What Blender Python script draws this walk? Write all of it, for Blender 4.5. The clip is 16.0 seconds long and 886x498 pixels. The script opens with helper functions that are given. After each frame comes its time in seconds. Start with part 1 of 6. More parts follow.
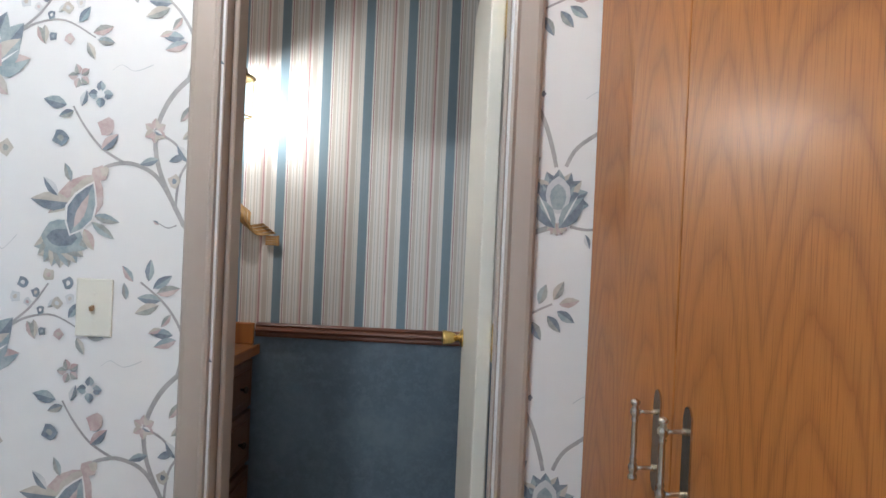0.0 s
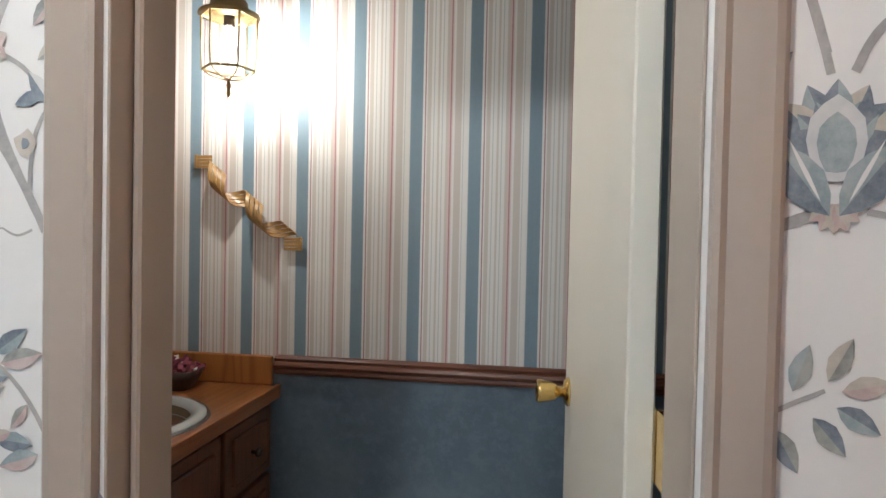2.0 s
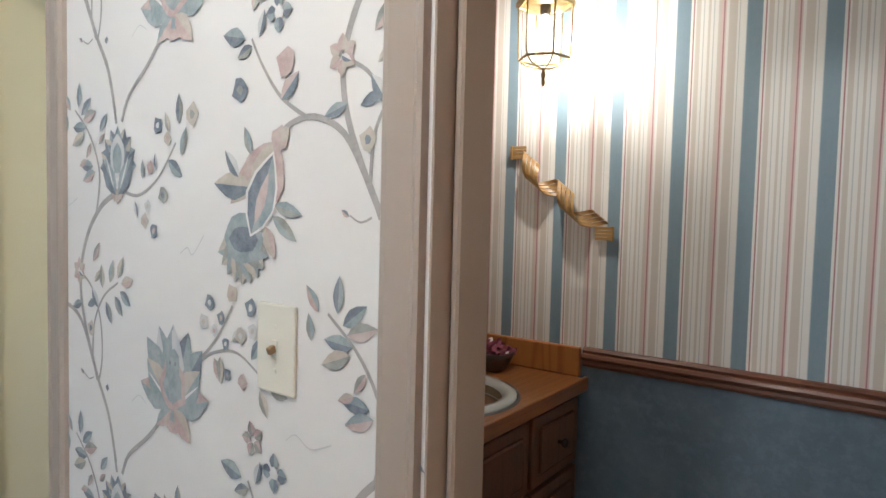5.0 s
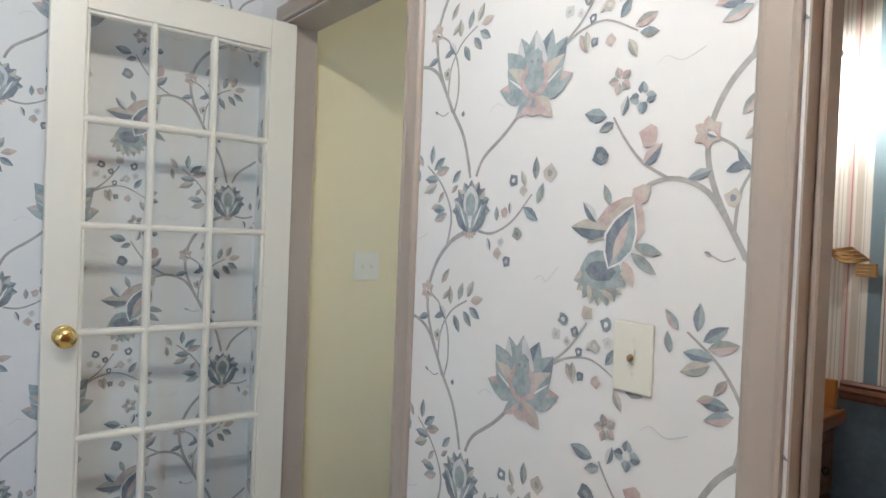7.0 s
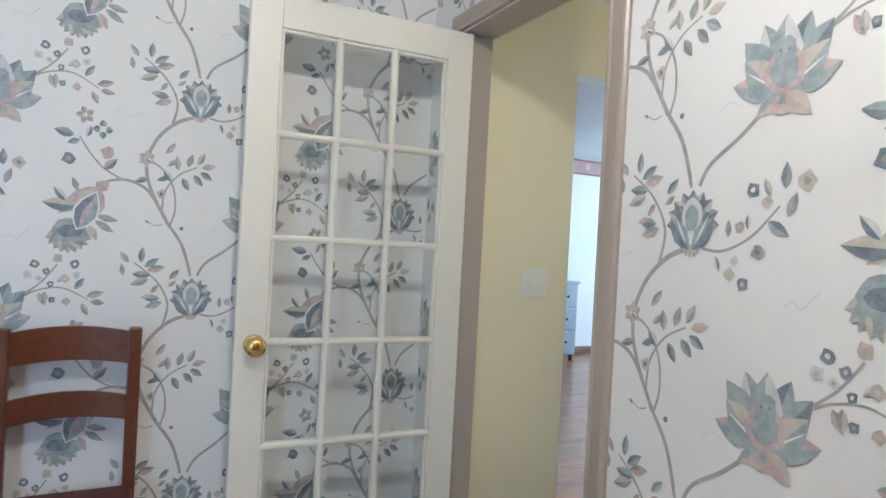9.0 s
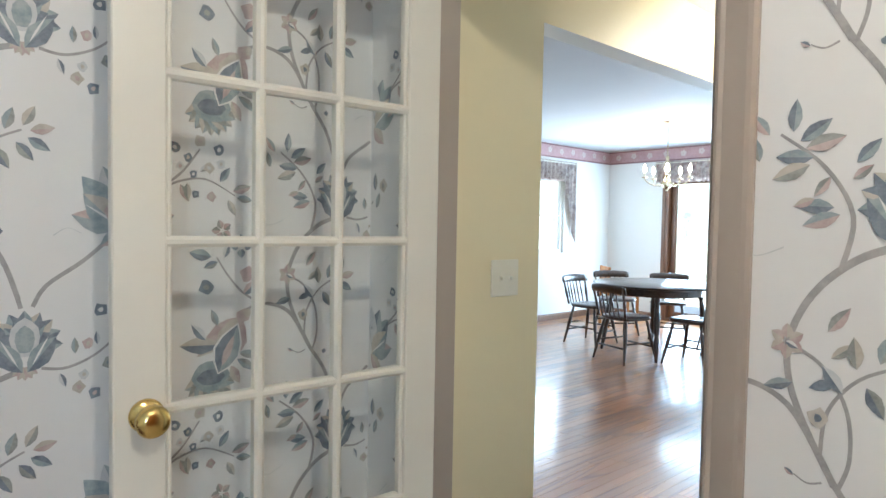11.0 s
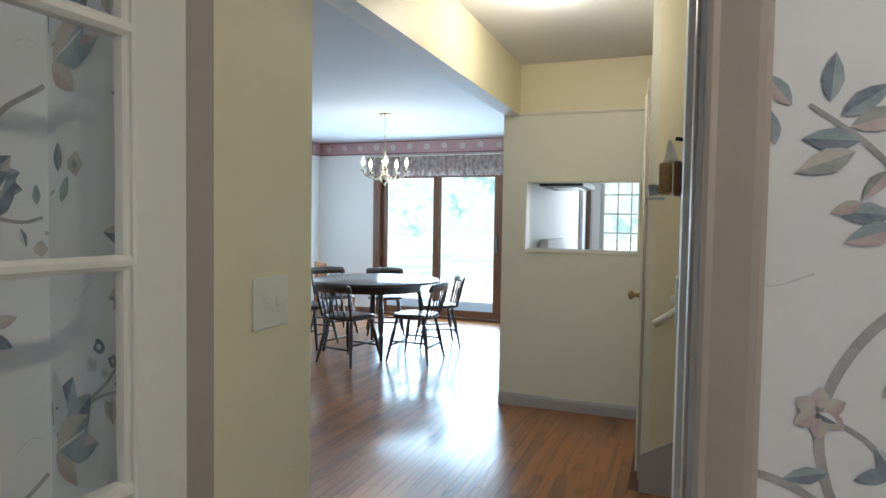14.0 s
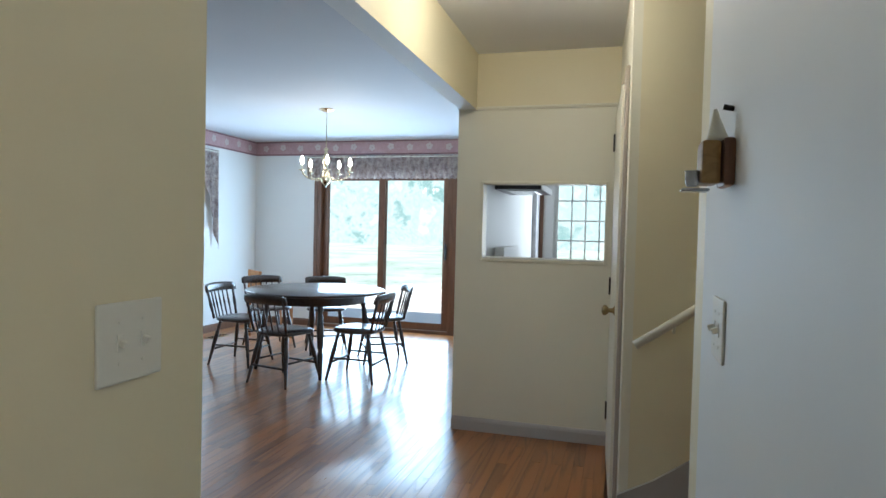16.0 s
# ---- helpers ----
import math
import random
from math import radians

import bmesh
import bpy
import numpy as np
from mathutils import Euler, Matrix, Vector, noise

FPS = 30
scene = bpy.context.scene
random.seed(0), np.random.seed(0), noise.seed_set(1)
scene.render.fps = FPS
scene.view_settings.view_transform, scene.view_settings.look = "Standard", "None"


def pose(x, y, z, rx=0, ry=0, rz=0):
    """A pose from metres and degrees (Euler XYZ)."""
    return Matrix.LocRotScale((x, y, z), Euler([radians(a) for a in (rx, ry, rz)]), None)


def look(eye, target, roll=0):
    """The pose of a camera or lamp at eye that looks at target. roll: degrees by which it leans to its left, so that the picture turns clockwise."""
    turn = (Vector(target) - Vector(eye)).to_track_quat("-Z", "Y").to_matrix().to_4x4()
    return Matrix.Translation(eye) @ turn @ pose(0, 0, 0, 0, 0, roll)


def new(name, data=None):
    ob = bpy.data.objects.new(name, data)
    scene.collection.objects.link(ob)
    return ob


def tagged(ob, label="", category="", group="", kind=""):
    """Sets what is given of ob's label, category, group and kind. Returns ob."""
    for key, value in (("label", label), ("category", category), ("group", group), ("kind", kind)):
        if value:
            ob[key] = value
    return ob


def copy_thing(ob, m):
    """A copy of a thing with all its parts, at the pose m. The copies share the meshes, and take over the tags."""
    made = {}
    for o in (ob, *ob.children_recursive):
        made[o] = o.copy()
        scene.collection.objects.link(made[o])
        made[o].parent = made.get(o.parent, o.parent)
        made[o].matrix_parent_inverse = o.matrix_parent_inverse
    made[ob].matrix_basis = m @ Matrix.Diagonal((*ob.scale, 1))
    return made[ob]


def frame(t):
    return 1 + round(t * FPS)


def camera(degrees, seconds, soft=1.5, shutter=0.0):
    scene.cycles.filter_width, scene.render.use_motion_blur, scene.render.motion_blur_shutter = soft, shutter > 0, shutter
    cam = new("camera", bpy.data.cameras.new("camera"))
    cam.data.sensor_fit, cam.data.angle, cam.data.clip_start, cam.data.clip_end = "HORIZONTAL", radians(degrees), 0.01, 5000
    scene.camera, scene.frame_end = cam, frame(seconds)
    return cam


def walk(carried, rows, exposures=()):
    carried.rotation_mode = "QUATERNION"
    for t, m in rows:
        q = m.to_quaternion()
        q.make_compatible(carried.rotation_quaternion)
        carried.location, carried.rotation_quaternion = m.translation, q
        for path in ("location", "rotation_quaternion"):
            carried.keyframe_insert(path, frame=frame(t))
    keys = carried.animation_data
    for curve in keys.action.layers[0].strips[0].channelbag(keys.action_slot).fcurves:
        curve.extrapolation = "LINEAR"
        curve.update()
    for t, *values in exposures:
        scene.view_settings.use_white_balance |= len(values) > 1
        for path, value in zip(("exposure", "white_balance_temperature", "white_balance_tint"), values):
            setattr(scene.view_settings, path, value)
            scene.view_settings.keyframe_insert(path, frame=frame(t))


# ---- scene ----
cam = camera(71.3, 16.0)
PATH = [
    (0, (-0.031, -0.078, 1.253), (-0.110, 1.921, 1.237), 2.5),
    (0.5, (-0.024, 0.109, 1.257), (-0.144, 2.105, 1.236), 1.8),
    (1, (-0.032, 0.288, 1.261), (-0.214, 2.279, 1.234), 1.2),
    (1.5, (-0.079, 0.458, 1.264), (-0.285, 2.447, 1.233), 1.1),
    (2, (-0.116, 0.634, 1.272), (-0.404, 2.612, 1.227), 1.2),
    (2.5, (-0.129, 0.764, 1.278), (-0.569, 2.715, 1.216), 2.2),
    (3, (-0.117, 0.867, 1.287), (-0.756, 2.760, 1.198), 2.8),
    (3.5, (-0.102, 0.899, 1.286), (-0.927, 2.718, 1.180), 2.4),
    (5.8, (-0.165, 0.441, 1.265), (-1.452, 1.971, 1.188), 1.6),
    (6, (-0.160, 0.376, 1.269), (-1.472, 1.884, 1.199), 1.7),
    (6.5, (-0.174, 0.313, 1.277), (-1.609, 1.704, 1.224), 1.8),
    (7, (-0.209, 0.270, 1.282), (-1.753, 1.542, 1.246), 2.3),
    (7.5, (-0.258, 0.219, 1.288), (-1.884, 1.383, 1.261), 2.7),
    (8, (-0.306, 0.190, 1.286), (-2.004, 1.246, 1.267), 3.1),
    (8.5, (-0.343, 0.176, 1.283), (-2.100, 1.129, 1.267), 3.2),
    (8.7, (-0.355, 0.188, 1.275), (-2.134, 1.102, 1.270), 3.2),
    (11, (-1.094, 0.224, 1.317), (-2.594, 1.545, 1.239), 1.0),
    (11.5, (-1.239, 0.321, 1.316), (-2.611, 1.774, 1.240), 1.6),
    (12, (-1.362, 0.417, 1.332), (-2.581, 1.999, 1.221), 2.1),
    (12.5, (-1.432, 0.478, 1.327), (-2.521, 2.153, 1.230), 1.8),
    (13, (-1.502, 0.514, 1.336), (-2.440, 2.278, 1.248), 1.1),
    (13.5, (-1.559, 0.519, 1.340), (-2.360, 2.349, 1.254), 0.8),
    (14, (-1.594, 0.518, 1.339), (-2.305, 2.386, 1.252), 0.9),
    (14.5, (-1.631, 0.528, 1.338), (-2.277, 2.419, 1.249), 1.2),
    (15, (-1.667, 0.590, 1.324), (-2.266, 2.496, 1.248), 1.4),
    (15.5, (-1.724, 0.770, 1.319), (-2.295, 2.686, 1.251), 1.3),
    (16, (-1.779, 0.953, 1.323), (-2.320, 2.877, 1.263), 1.4),
]
walk(cam, [(t, look(eye, target, roll)) for t, eye, target, roll in PATH], [(0.0, 2.0, 5550.0, 10.0), (3.5, 2.0, 5950.0, 10.0), (8.7, 1.95, 5900.0, 10.0), (11.0, 1.9, 6400.0, 10.0), (12.5, 1.5, 6300.0, 10.0), (14.5, 1.17, 6280.0, 10.0), (15.5, 1.16, 6300.0, 10.0), (16.0, 1.0, 6150.0, 10.0)])

# ---- light ----
world = bpy.data.worlds.new("daylight")
scene.world = world
world.use_nodes = True
wn = world.node_tree.nodes
sky = wn.new("ShaderNodeTexSky")
sky.sky_type, sky.sun_disc = "NISHITA", False
sky.sun_elevation, sky.sun_rotation = radians(48), radians(155)
wn["Background"].inputs["Strength"].default_value = 0.15
world.node_tree.links.new(sky.outputs[0], wn["Background"].inputs["Color"])


def lamp(name, kind, m, energy, colour=(1, 1, 1), size=0.1, size_y=None):
    data = bpy.data.lights.new(name, kind)
    data.energy, data.color = energy, colour
    if kind == "AREA":
        data.shape, data.size, data.size_y = "RECTANGLE", size, size_y or size
    elif kind == "SUN":
        data.angle = size
    else:
        data.shadow_soft_size = size
    ob = new(name, data)
    ob.matrix_world = m
    return ob


lamp("sun", "SUN", look((0, 0, 0), (-0.35, 0.75, -0.9)), 5.0, (1.0, 0.95, 0.88), radians(0.6))
lamp("slider_daylight", "AREA", pose(-4.70, 8.46, 1.05, 90, 0, 180), 53, (0.50, 0.75, 1.0), 1.8, 1.9)
lamp("dining_window_daylight", "AREA", pose(-6.58, 6.82, 1.5, 90, 0, -90), 8, (0.62, 0.81, 1.0), 0.9, 0.9)
lamp("kitchen_window_daylight", "AREA", pose(-2.0, 8.46, 1.5, 90, 0, 180), 12, (0.80, 0.90, 1.0), 1.0, 1.0)
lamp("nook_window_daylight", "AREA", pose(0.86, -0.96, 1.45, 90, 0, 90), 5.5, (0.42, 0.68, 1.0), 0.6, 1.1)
lamp("nook_lamp_bulb", "POINT", pose(-0.65, 0.35, 2.36), 9.4, (1.0, 0.95, 0.86), 0.06)
lamp("lantern_bulb", "POINT", pose(-0.908, 2.148, 1.761), 2.2, (1.0, 0.91, 0.77), 0.018)
lamp("hall_bulb", "POINT", pose(-2.215, 3.50, 2.35), 5.6, (1.0, 0.94, 0.80), 0.05)
for k in range(5):
    a = k * math.tau / 5 + 0.2
    lamp("candle_bulb_light", "POINT", pose(-4.55 + 0.24 * math.cos(a), 6.49 + 0.24 * math.sin(a), 1.95), 0.28, (1.0, 0.88, 0.70), 0.015)


# ---- materials ----
class Nodes:
    """A small helper round one node tree."""

    def __init__(self, name):
        self.mat = bpy.data.materials.new(name)
        self.mat.use_nodes = True
        self.tree = self.mat.node_tree
        self.bsdf = self.tree.nodes["Principled BSDF"]

    def add(self, kind, **sets):
        n = self.tree.nodes.new(kind)
        for k, v in sets.items():
            if k in n.inputs:
                n.inputs[k].default_value = v
        return n

    def link(self, a, b):
        self.tree.links.new(a, b)

    def coords(self, scale=(1, 1, 1)):
        tc, mp = self.add("ShaderNodeTexCoord"), self.add("ShaderNodeMapping")
        mp.inputs["Scale"].default_value = scale
        self.link(tc.outputs["Object"], mp.inputs["Vector"])
        return mp.outputs["Vector"]

    def noise(self, vec, scale, detail=4, rough=0.55):
        n = self.add("ShaderNodeTexNoise", Scale=scale, Detail=detail, Roughness=rough)
        self.link(vec, n.inputs["Vector"])
        return n.outputs["Fac"]

    def ramp(self, fac, stops, constant=False):
        n = self.add("ShaderNodeValToRGB")
        r = n.color_ramp
        if constant:
            r.interpolation = "CONSTANT"
        while len(r.elements) < len(stops):
            r.elements.new(0.5)
        for e, (p, c) in zip(r.elements, stops):
            e.position, e.color = p, (*c, 1)
        self.link(fac, n.inputs["Fac"])
        return n.outputs["Color"]

    def mix(self, fac, a, b, blend="MIX"):
        n = self.add("ShaderNodeMix")
        n.data_type, n.blend_type = "RGBA", blend
        for sock, v in ((n.inputs[0], fac), (n.inputs[6], a), (n.inputs[7], b)):
            if isinstance(v, bpy.types.NodeSocket):
                self.link(v, sock)
            else:
                sock.default_value = v if isinstance(v, (int, float)) else (*v, 1)
        return n.outputs[2]

    def maths(self, op, a, b=0.0):
        n = self.add("ShaderNodeMath")
        n.operation = op
        for sock, v in zip(n.inputs, (a, b)):
            if isinstance(v, bpy.types.NodeSocket):
                self.link(v, sock)
            else:
                sock.default_value = v
        return n.outputs[0]

    def bump(self, height, strength=0.2, distance=0.002):
        n = self.add("ShaderNodeBump", Strength=strength, Distance=distance)
        self.link(height, n.inputs["Height"])
        self.link(n.outputs["Normal"], self.bsdf.inputs["Normal"])

    def done(self, colour, rough=0.6, metal=0.0, **sets):
        b = self.bsdf
        for sock, v in ((b.inputs["Base Color"], colour), (b.inputs["Roughness"], rough), (b.inputs["Metallic"], metal)):
            if isinstance(v, bpy.types.NodeSocket):
                self.link(v, sock)
            else:
                sock.default_value = v if isinstance(v, (int, float)) else (*v, 1)
        for k, v in sets.items():
            b.inputs[k].default_value = v
        return self.mat


def painted(name, colour, rough=0.5, vary=0.06, grain=60, wear=None, bump=0.12):
    n = Nodes(name)
    v = n.coords()
    big, fine = n.noise(v, 2.3, 5), n.noise(v, grain, 3)
    dark = tuple(c * (1 - vary * 2) for c in (wear or colour))
    c = n.mix(n.maths("MULTIPLY", big, 0.8), colour, dark)
    c = n.mix(n.maths("MULTIPLY", fine, vary), c, tuple(x * 0.7 for x in colour))
    n.bump(fine, bump, 0.001)
    return n.done(c, n.maths("ADD", n.maths("MULTIPLY", big, 0.15), rough - 0.07))


def wood(name, pale, dark, axis=2, rough=0.4, rings=9.0, coat=0.0, per_object=0, pores=0.55, stretch=0.07, levels=9.0):
    n = Nodes(name)
    sc = [1.0, 1.0, 1.0]
    sc[axis] = stretch
    v = n.coords(tuple(sc))
    if per_object:
        info = n.add("ShaderNodeObjectInfo" if per_object == 1 else "ShaderNodeNewGeometry")
        lot = info.outputs["Random" if per_object == 1 else "Random Per Island"]
        shift = n.add("ShaderNodeVectorMath")
        shift.operation = "ADD"
        comb = n.add("ShaderNodeCombineXYZ")
        rnd = n.maths("MULTIPLY", lot, 37.0)
        for s in comb.inputs:
            n.link(rnd, s)
        n.link(v, shift.inputs[0])
        n.link(comb.outputs[0], shift.inputs[1])
        v = shift.outputs[0]
    warp = n.noise(v, 5.0, 3, 0.5)
    lines = n.add("ShaderNodeTexNoise", Scale=rings, Detail=2.0, Roughness=0.5, Distortion=0.9)
    n.link(v, lines.inputs["Vector"])
    bands = n.maths("FRACT", n.maths("MULTIPLY", lines.outputs["Fac"], levels))
    fine = n.noise(v, 210, 4, 0.6)
    c = n.ramp(bands, [(0.0, dark), (0.25, pale), (0.8, pale), (1.0, dark)])
    c = n.mix(n.maths("MULTIPLY", fine, pores), c, dark)
    c = n.mix(n.maths("MULTIPLY", warp, 0.5), c, tuple((a + b) / 2 for a, b in zip(pale, dark)))
    if per_object:
        tone = n.ramp(lot, [(0.0, (0.68, 0.64, 0.60)), (0.5, (1.0, 1.0, 1.0)), (1.0, (1.20, 1.17, 1.10))])
        c = n.mix(1.0, c, tone, "MULTIPLY")
    n.bump(fine, 0.12 if pores > 0.3 else 0.03, 0.0008)
    return n.done(c, n.maths("ADD", n.maths("MULTIPLY", fine, 0.18), rough - 0.08), **({"Coat Weight": coat, "Coat Roughness": 0.12} if coat else {}))


def figured_oak(name, pale, dark):
    """Plain-sawn oak veneer: nested cathedral arches, long pores and faint cross ripple."""
    n = Nodes(name)
    tc, sep = n.add("ShaderNodeTexCoord"), n.add("ShaderNodeSeparateXYZ")
    n.link(tc.outputs["Object"], sep.inputs[0])
    slow, wav = n.noise(n.coords((1, 1, 0.16)), 3.0, 3, 0.5), n.noise(n.coords((1, 1, 0.10)), 11.0, 4, 0.6)
    # a sheet is cut across a shallow cone of rings
    y = n.maths("SUBTRACT", n.maths("PINGPONG", n.maths("ADD", sep.outputs[1], 0.03), 0.211), 0.11)
    cone = n.maths("SQRT", n.maths("ADD", n.maths("MULTIPLY", n.maths("MULTIPLY", y, y), 90.0), n.maths("POWER", n.maths("SUBTRACT", n.maths("PINGPONG", sep.outputs[2], 1.9), -0.2), 2.0)))
    rings = n.maths("ADD", n.maths("ADD", n.maths("MULTIPLY", cone, 9.0), n.maths("MULTIPLY", slow, 7.0)), n.maths("MULTIPLY", wav, 1.6))
    c = n.ramp(n.maths("FRACT", rings), [(0.0, dark), (0.12, tuple((a + b) / 2 for a, b in zip(pale, dark))), (0.40, pale), (0.80, pale), (1.0, tuple(b * 0.7 + a * 0.3 for a, b in zip(pale, dark)))])
    c = n.mix(0.42, c, pale)
    pores = n.noise(n.coords((1, 1, 0.022)), 420, 3, 0.6)
    c = n.mix(n.ramp(pores, [(0.50, (0, 0, 0)), (0.70, (0.75, 0.75, 0.75))]), c, dark)
    ripple = n.noise(n.coords((1, 0.25, 3.0)), 16, 3, 0.5)
    c = n.mix(n.maths("MULTIPLY", ripple, 0.20), c, tuple(x * 1.25 for x in pale))
    n.bump(pores, 0.15, 0.0006)
    return n.done(c, n.maths("ADD", n.maths("MULTIPLY", pores, 0.16), 0.36), **{"Coat Weight": 0.25, "Coat Roughness": 0.25})


def metal(name, colour, rough=0.25):
    n = Nodes(name)
    f = n.noise(n.coords(), 40, 4)
    c = n.mix(n.maths("MULTIPLY", f, 0.5), colour, tuple(x * 0.55 for x in colour))
    return n.done(c, n.maths("ADD", n.maths("MULTIPLY", f, 0.2), rough - 0.08), 1.0)


def glass(name, colour=(1, 1, 1), rough=0.0):
    n = Nodes(name)
    return n.done(colour, rough, 0.0, **{"Transmission Weight": 1.0, "IOR": 1.45})


def pane_glass(name):
    n = Nodes(name)
    out = n.tree.nodes["Material Output"]
    clear, gloss, edge, mix = n.add("ShaderNodeBsdfTransparent"), n.add("ShaderNodeBsdfGlossy", Roughness=0.02), n.add("ShaderNodeLayerWeight", Blend=0.5), n.add("ShaderNodeMixShader")
    clear.inputs["Color"].default_value = (0.99, 1.0, 0.995, 1)
    n.link(n.maths("ADD", n.maths("MULTIPLY", n.maths("POWER", edge.outputs["Facing"], 5.0), 0.45), 0.025), mix.inputs[0])
    n.link(clear.outputs[0], mix.inputs[1])
    n.link(gloss.outputs[0], mix.inputs[2])
    n.link(mix.outputs[0], out.inputs["Surface"])
    return n.mat


def glow(name, colour, strength):
    n = Nodes(name)
    return n.done(colour, 0.4, 0.0, **{"Emission Color": (*colour, 1), "Emission Strength": strength})


def print_ink(name, colour, other):
    n = Nodes(name)
    v = n.coords()
    f = n.noise(v, 38, 4, 0.6)
    c = n.ramp(f, [(0.36, colour), (0.62, other)])
    fine = n.noise(v, 260, 2)
    c = n.mix(n.maths("MULTIPLY", fine, 0.3), c, (0.62, 0.60, 0.57))
    return n.done(c, 0.55)


def striped():
    n = Nodes("striped_wallpaper")
    tc, sep = n.add("ShaderNodeTexCoord"), n.add("ShaderNodeSeparateXYZ")
    n.link(tc.outputs["Object"], sep.inputs[0])
    u = n.maths("ADD", sep.outputs[0], sep.outputs[1])
    p = n.maths("FRACT", n.maths("ADD", n.maths("DIVIDE", n.maths("SUBTRACT", u, 1.918), 0.1685), 20.10))
    blue, cream, maroon, beige, grey, pink = (0.16, 0.245, 0.31), (0.76, 0.74, 0.71), (0.36, 0.17, 0.18), (0.58, 0.53, 0.48), (0.50, 0.51, 0.50), (0.66, 0.50, 0.48)
    stops = [(0.0, blue), (0.20, cream), (0.235, maroon), (0.255, cream), (0.28, beige), (0.345, cream), (0.385, grey), (0.40, cream), (0.455, beige), (0.49, cream), (0.53, grey), (0.545, cream), (0.60, beige), (0.64, pink), (0.67, maroon), (0.69, pink), (0.71, cream), (0.75, beige), (0.86, cream), (0.89, grey), (0.90, cream), (0.985, (0.38, 0.44, 0.47))]
    c = n.ramp(p, stops, True)
    v = n.coords((1, 1, 0.02))
    c = n.mix(n.maths("MULTIPLY", n.noise(v, 420, 3), 0.14), c, (0.42, 0.42, 0.42))
    fine = n.noise(n.coords(), 90, 4)
    c = n.mix(n.maths("MULTIPLY", fine, 0.05), c, (0.85, 0.85, 0.85))
    n.bump(fine, 0.1, 0.0006)
    return n.done(c, 0.5)


def sponged(name, a, b, c, coarse=5, fine=34):
    n = Nodes(name)
    v = n.coords()
    big, small = n.noise(v, coarse, 6, 0.6), n.noise(v, fine, 5, 0.65)
    col = n.ramp(big, [(0.3, a), (0.55, b), (0.75, c)])
    col = n.mix(n.ramp(small, [(0.45, (0, 0, 0)), (0.65, (0.5, 0.5, 0.5))]), col, c)
    n.bump(small, 0.1, 0.0008)
    return n.done(col, 0.48)


PAPER = painted("wallpaper_ground", (0.80, 0.79, 0.77), 0.55, 0.025, 130)
STRIPE = striped()
SLATE = sponged("slate_blue_sponged_paper", (0.090, 0.130, 0.180), (0.122, 0.172, 0.225), (0.175, 0.232, 0.288))
YELLOW = painted("pale_yellow_wall_paint", (0.795, 0.715, 0.495), 0.45, 0.03, 150)
CREAM = painted("cream_wall_paint", (0.79, 0.755, 0.615), 0.45, 0.03, 150)
WHITE = painted("white_wall_paint", (0.80, 0.80, 0.77), 0.6, 0.03, 150)
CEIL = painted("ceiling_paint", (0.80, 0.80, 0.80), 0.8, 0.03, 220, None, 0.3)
# same white as CEIL, with cool bluish shade put into the colour
CEILSHADE = painted("shaded_ceiling_paint", (0.64, 0.655, 0.68), 0.8, 0.03, 220, None, 0.3)
TAUPE = painted("taupe_trim_paint", (0.43, 0.365, 0.31), 0.32, 0.05, 80, (0.40, 0.335, 0.28))
TRIMGREY = painted("grey_baseboard_paint", (0.46, 0.43, 0.41), 0.35, 0.05, 80)
DOORW = painted("ivory_door_paint", (0.78, 0.75, 0.66), 0.35, 0.04, 70)
PLASTIC = painted("ivory_switch_plastic", (0.78, 0.76, 0.66), 0.35, 0.02, 200)
OAK = wood("honey_oak", (0.43, 0.170, 0.038), (0.25, 0.086, 0.016), 2, 0.55, 7.0, 0.0, 0, 0.55, 0.08, 7.0)
PANTRYOAK = figured_oak("figured_honey_oak", (0.37, 0.136, 0.024), (0.165, 0.050, 0.008))
OAKTOP = wood("oak_counter", (0.33, 0.130, 0.042), (0.20, 0.072, 0.022), 1, 0.3, 7.0, 0.3)
DARKOAK = wood("dark_stained_oak", (0.15, 0.06, 0.025), (0.085, 0.032, 0.014), 2, 0.4, 8.0)
RAILW = wood("mahogany_stained_trim", (0.16, 0.055, 0.026), (0.085, 0.028, 0.014), 0, 0.42, 9.0, 0.12)
FRAMEW = wood("brown_door_frame", (0.20, 0.095, 0.05), (0.12, 0.055, 0.03), 2, 0.4, 8.0)
CHAIRW = wood("dark_chair_wood", (0.050, 0.026, 0.017), (0.028, 0.015, 0.010), 2, 0.28, 8.0, 0.5)
NOOKW = wood("reddish_chair_wood", (0.14, 0.040, 0.016), (0.085, 0.024, 0.010), 0, 0.3, 7.0, 0.5)
PLANK = wood("floor_oak", (0.40, 0.150, 0.036), (0.19, 0.062, 0.015), 1, 0.30, 5.0, 0.5, 1, 0.22)
PLANKFAR = wood("far_floor_oak", (0.40, 0.150, 0.036), (0.19, 0.062, 0.015), 1, 0.30, 5.0, 0.5, 2, 0.22)
BAMBOO = wood("split_cane", (0.40, 0.235, 0.075), (0.27, 0.145, 0.045), 0, 0.4, 10.0, 0.2)
BRASS = metal("polished_brass", (0.83, 0.60, 0.22), 0.18)
OLDBRASS = metal("aged_brass", (0.34, 0.25, 0.12), 0.35)
IRON = metal("dark_iron", (0.06, 0.05, 0.045), 0.45)
NICKEL = metal("antique_nickel", (0.62, 0.56, 0.46), 0.22)
DULLSTEEL = metal("dull_steel", (0.22, 0.22, 0.22), 0.45)
STEEL = metal("steel", (0.6, 0.6, 0.6), 0.25)
MIRROR = Nodes("mirror").done((0.93, 0.94, 0.93), 0.02, 1.0)
PANE = pane_glass("window_pane")
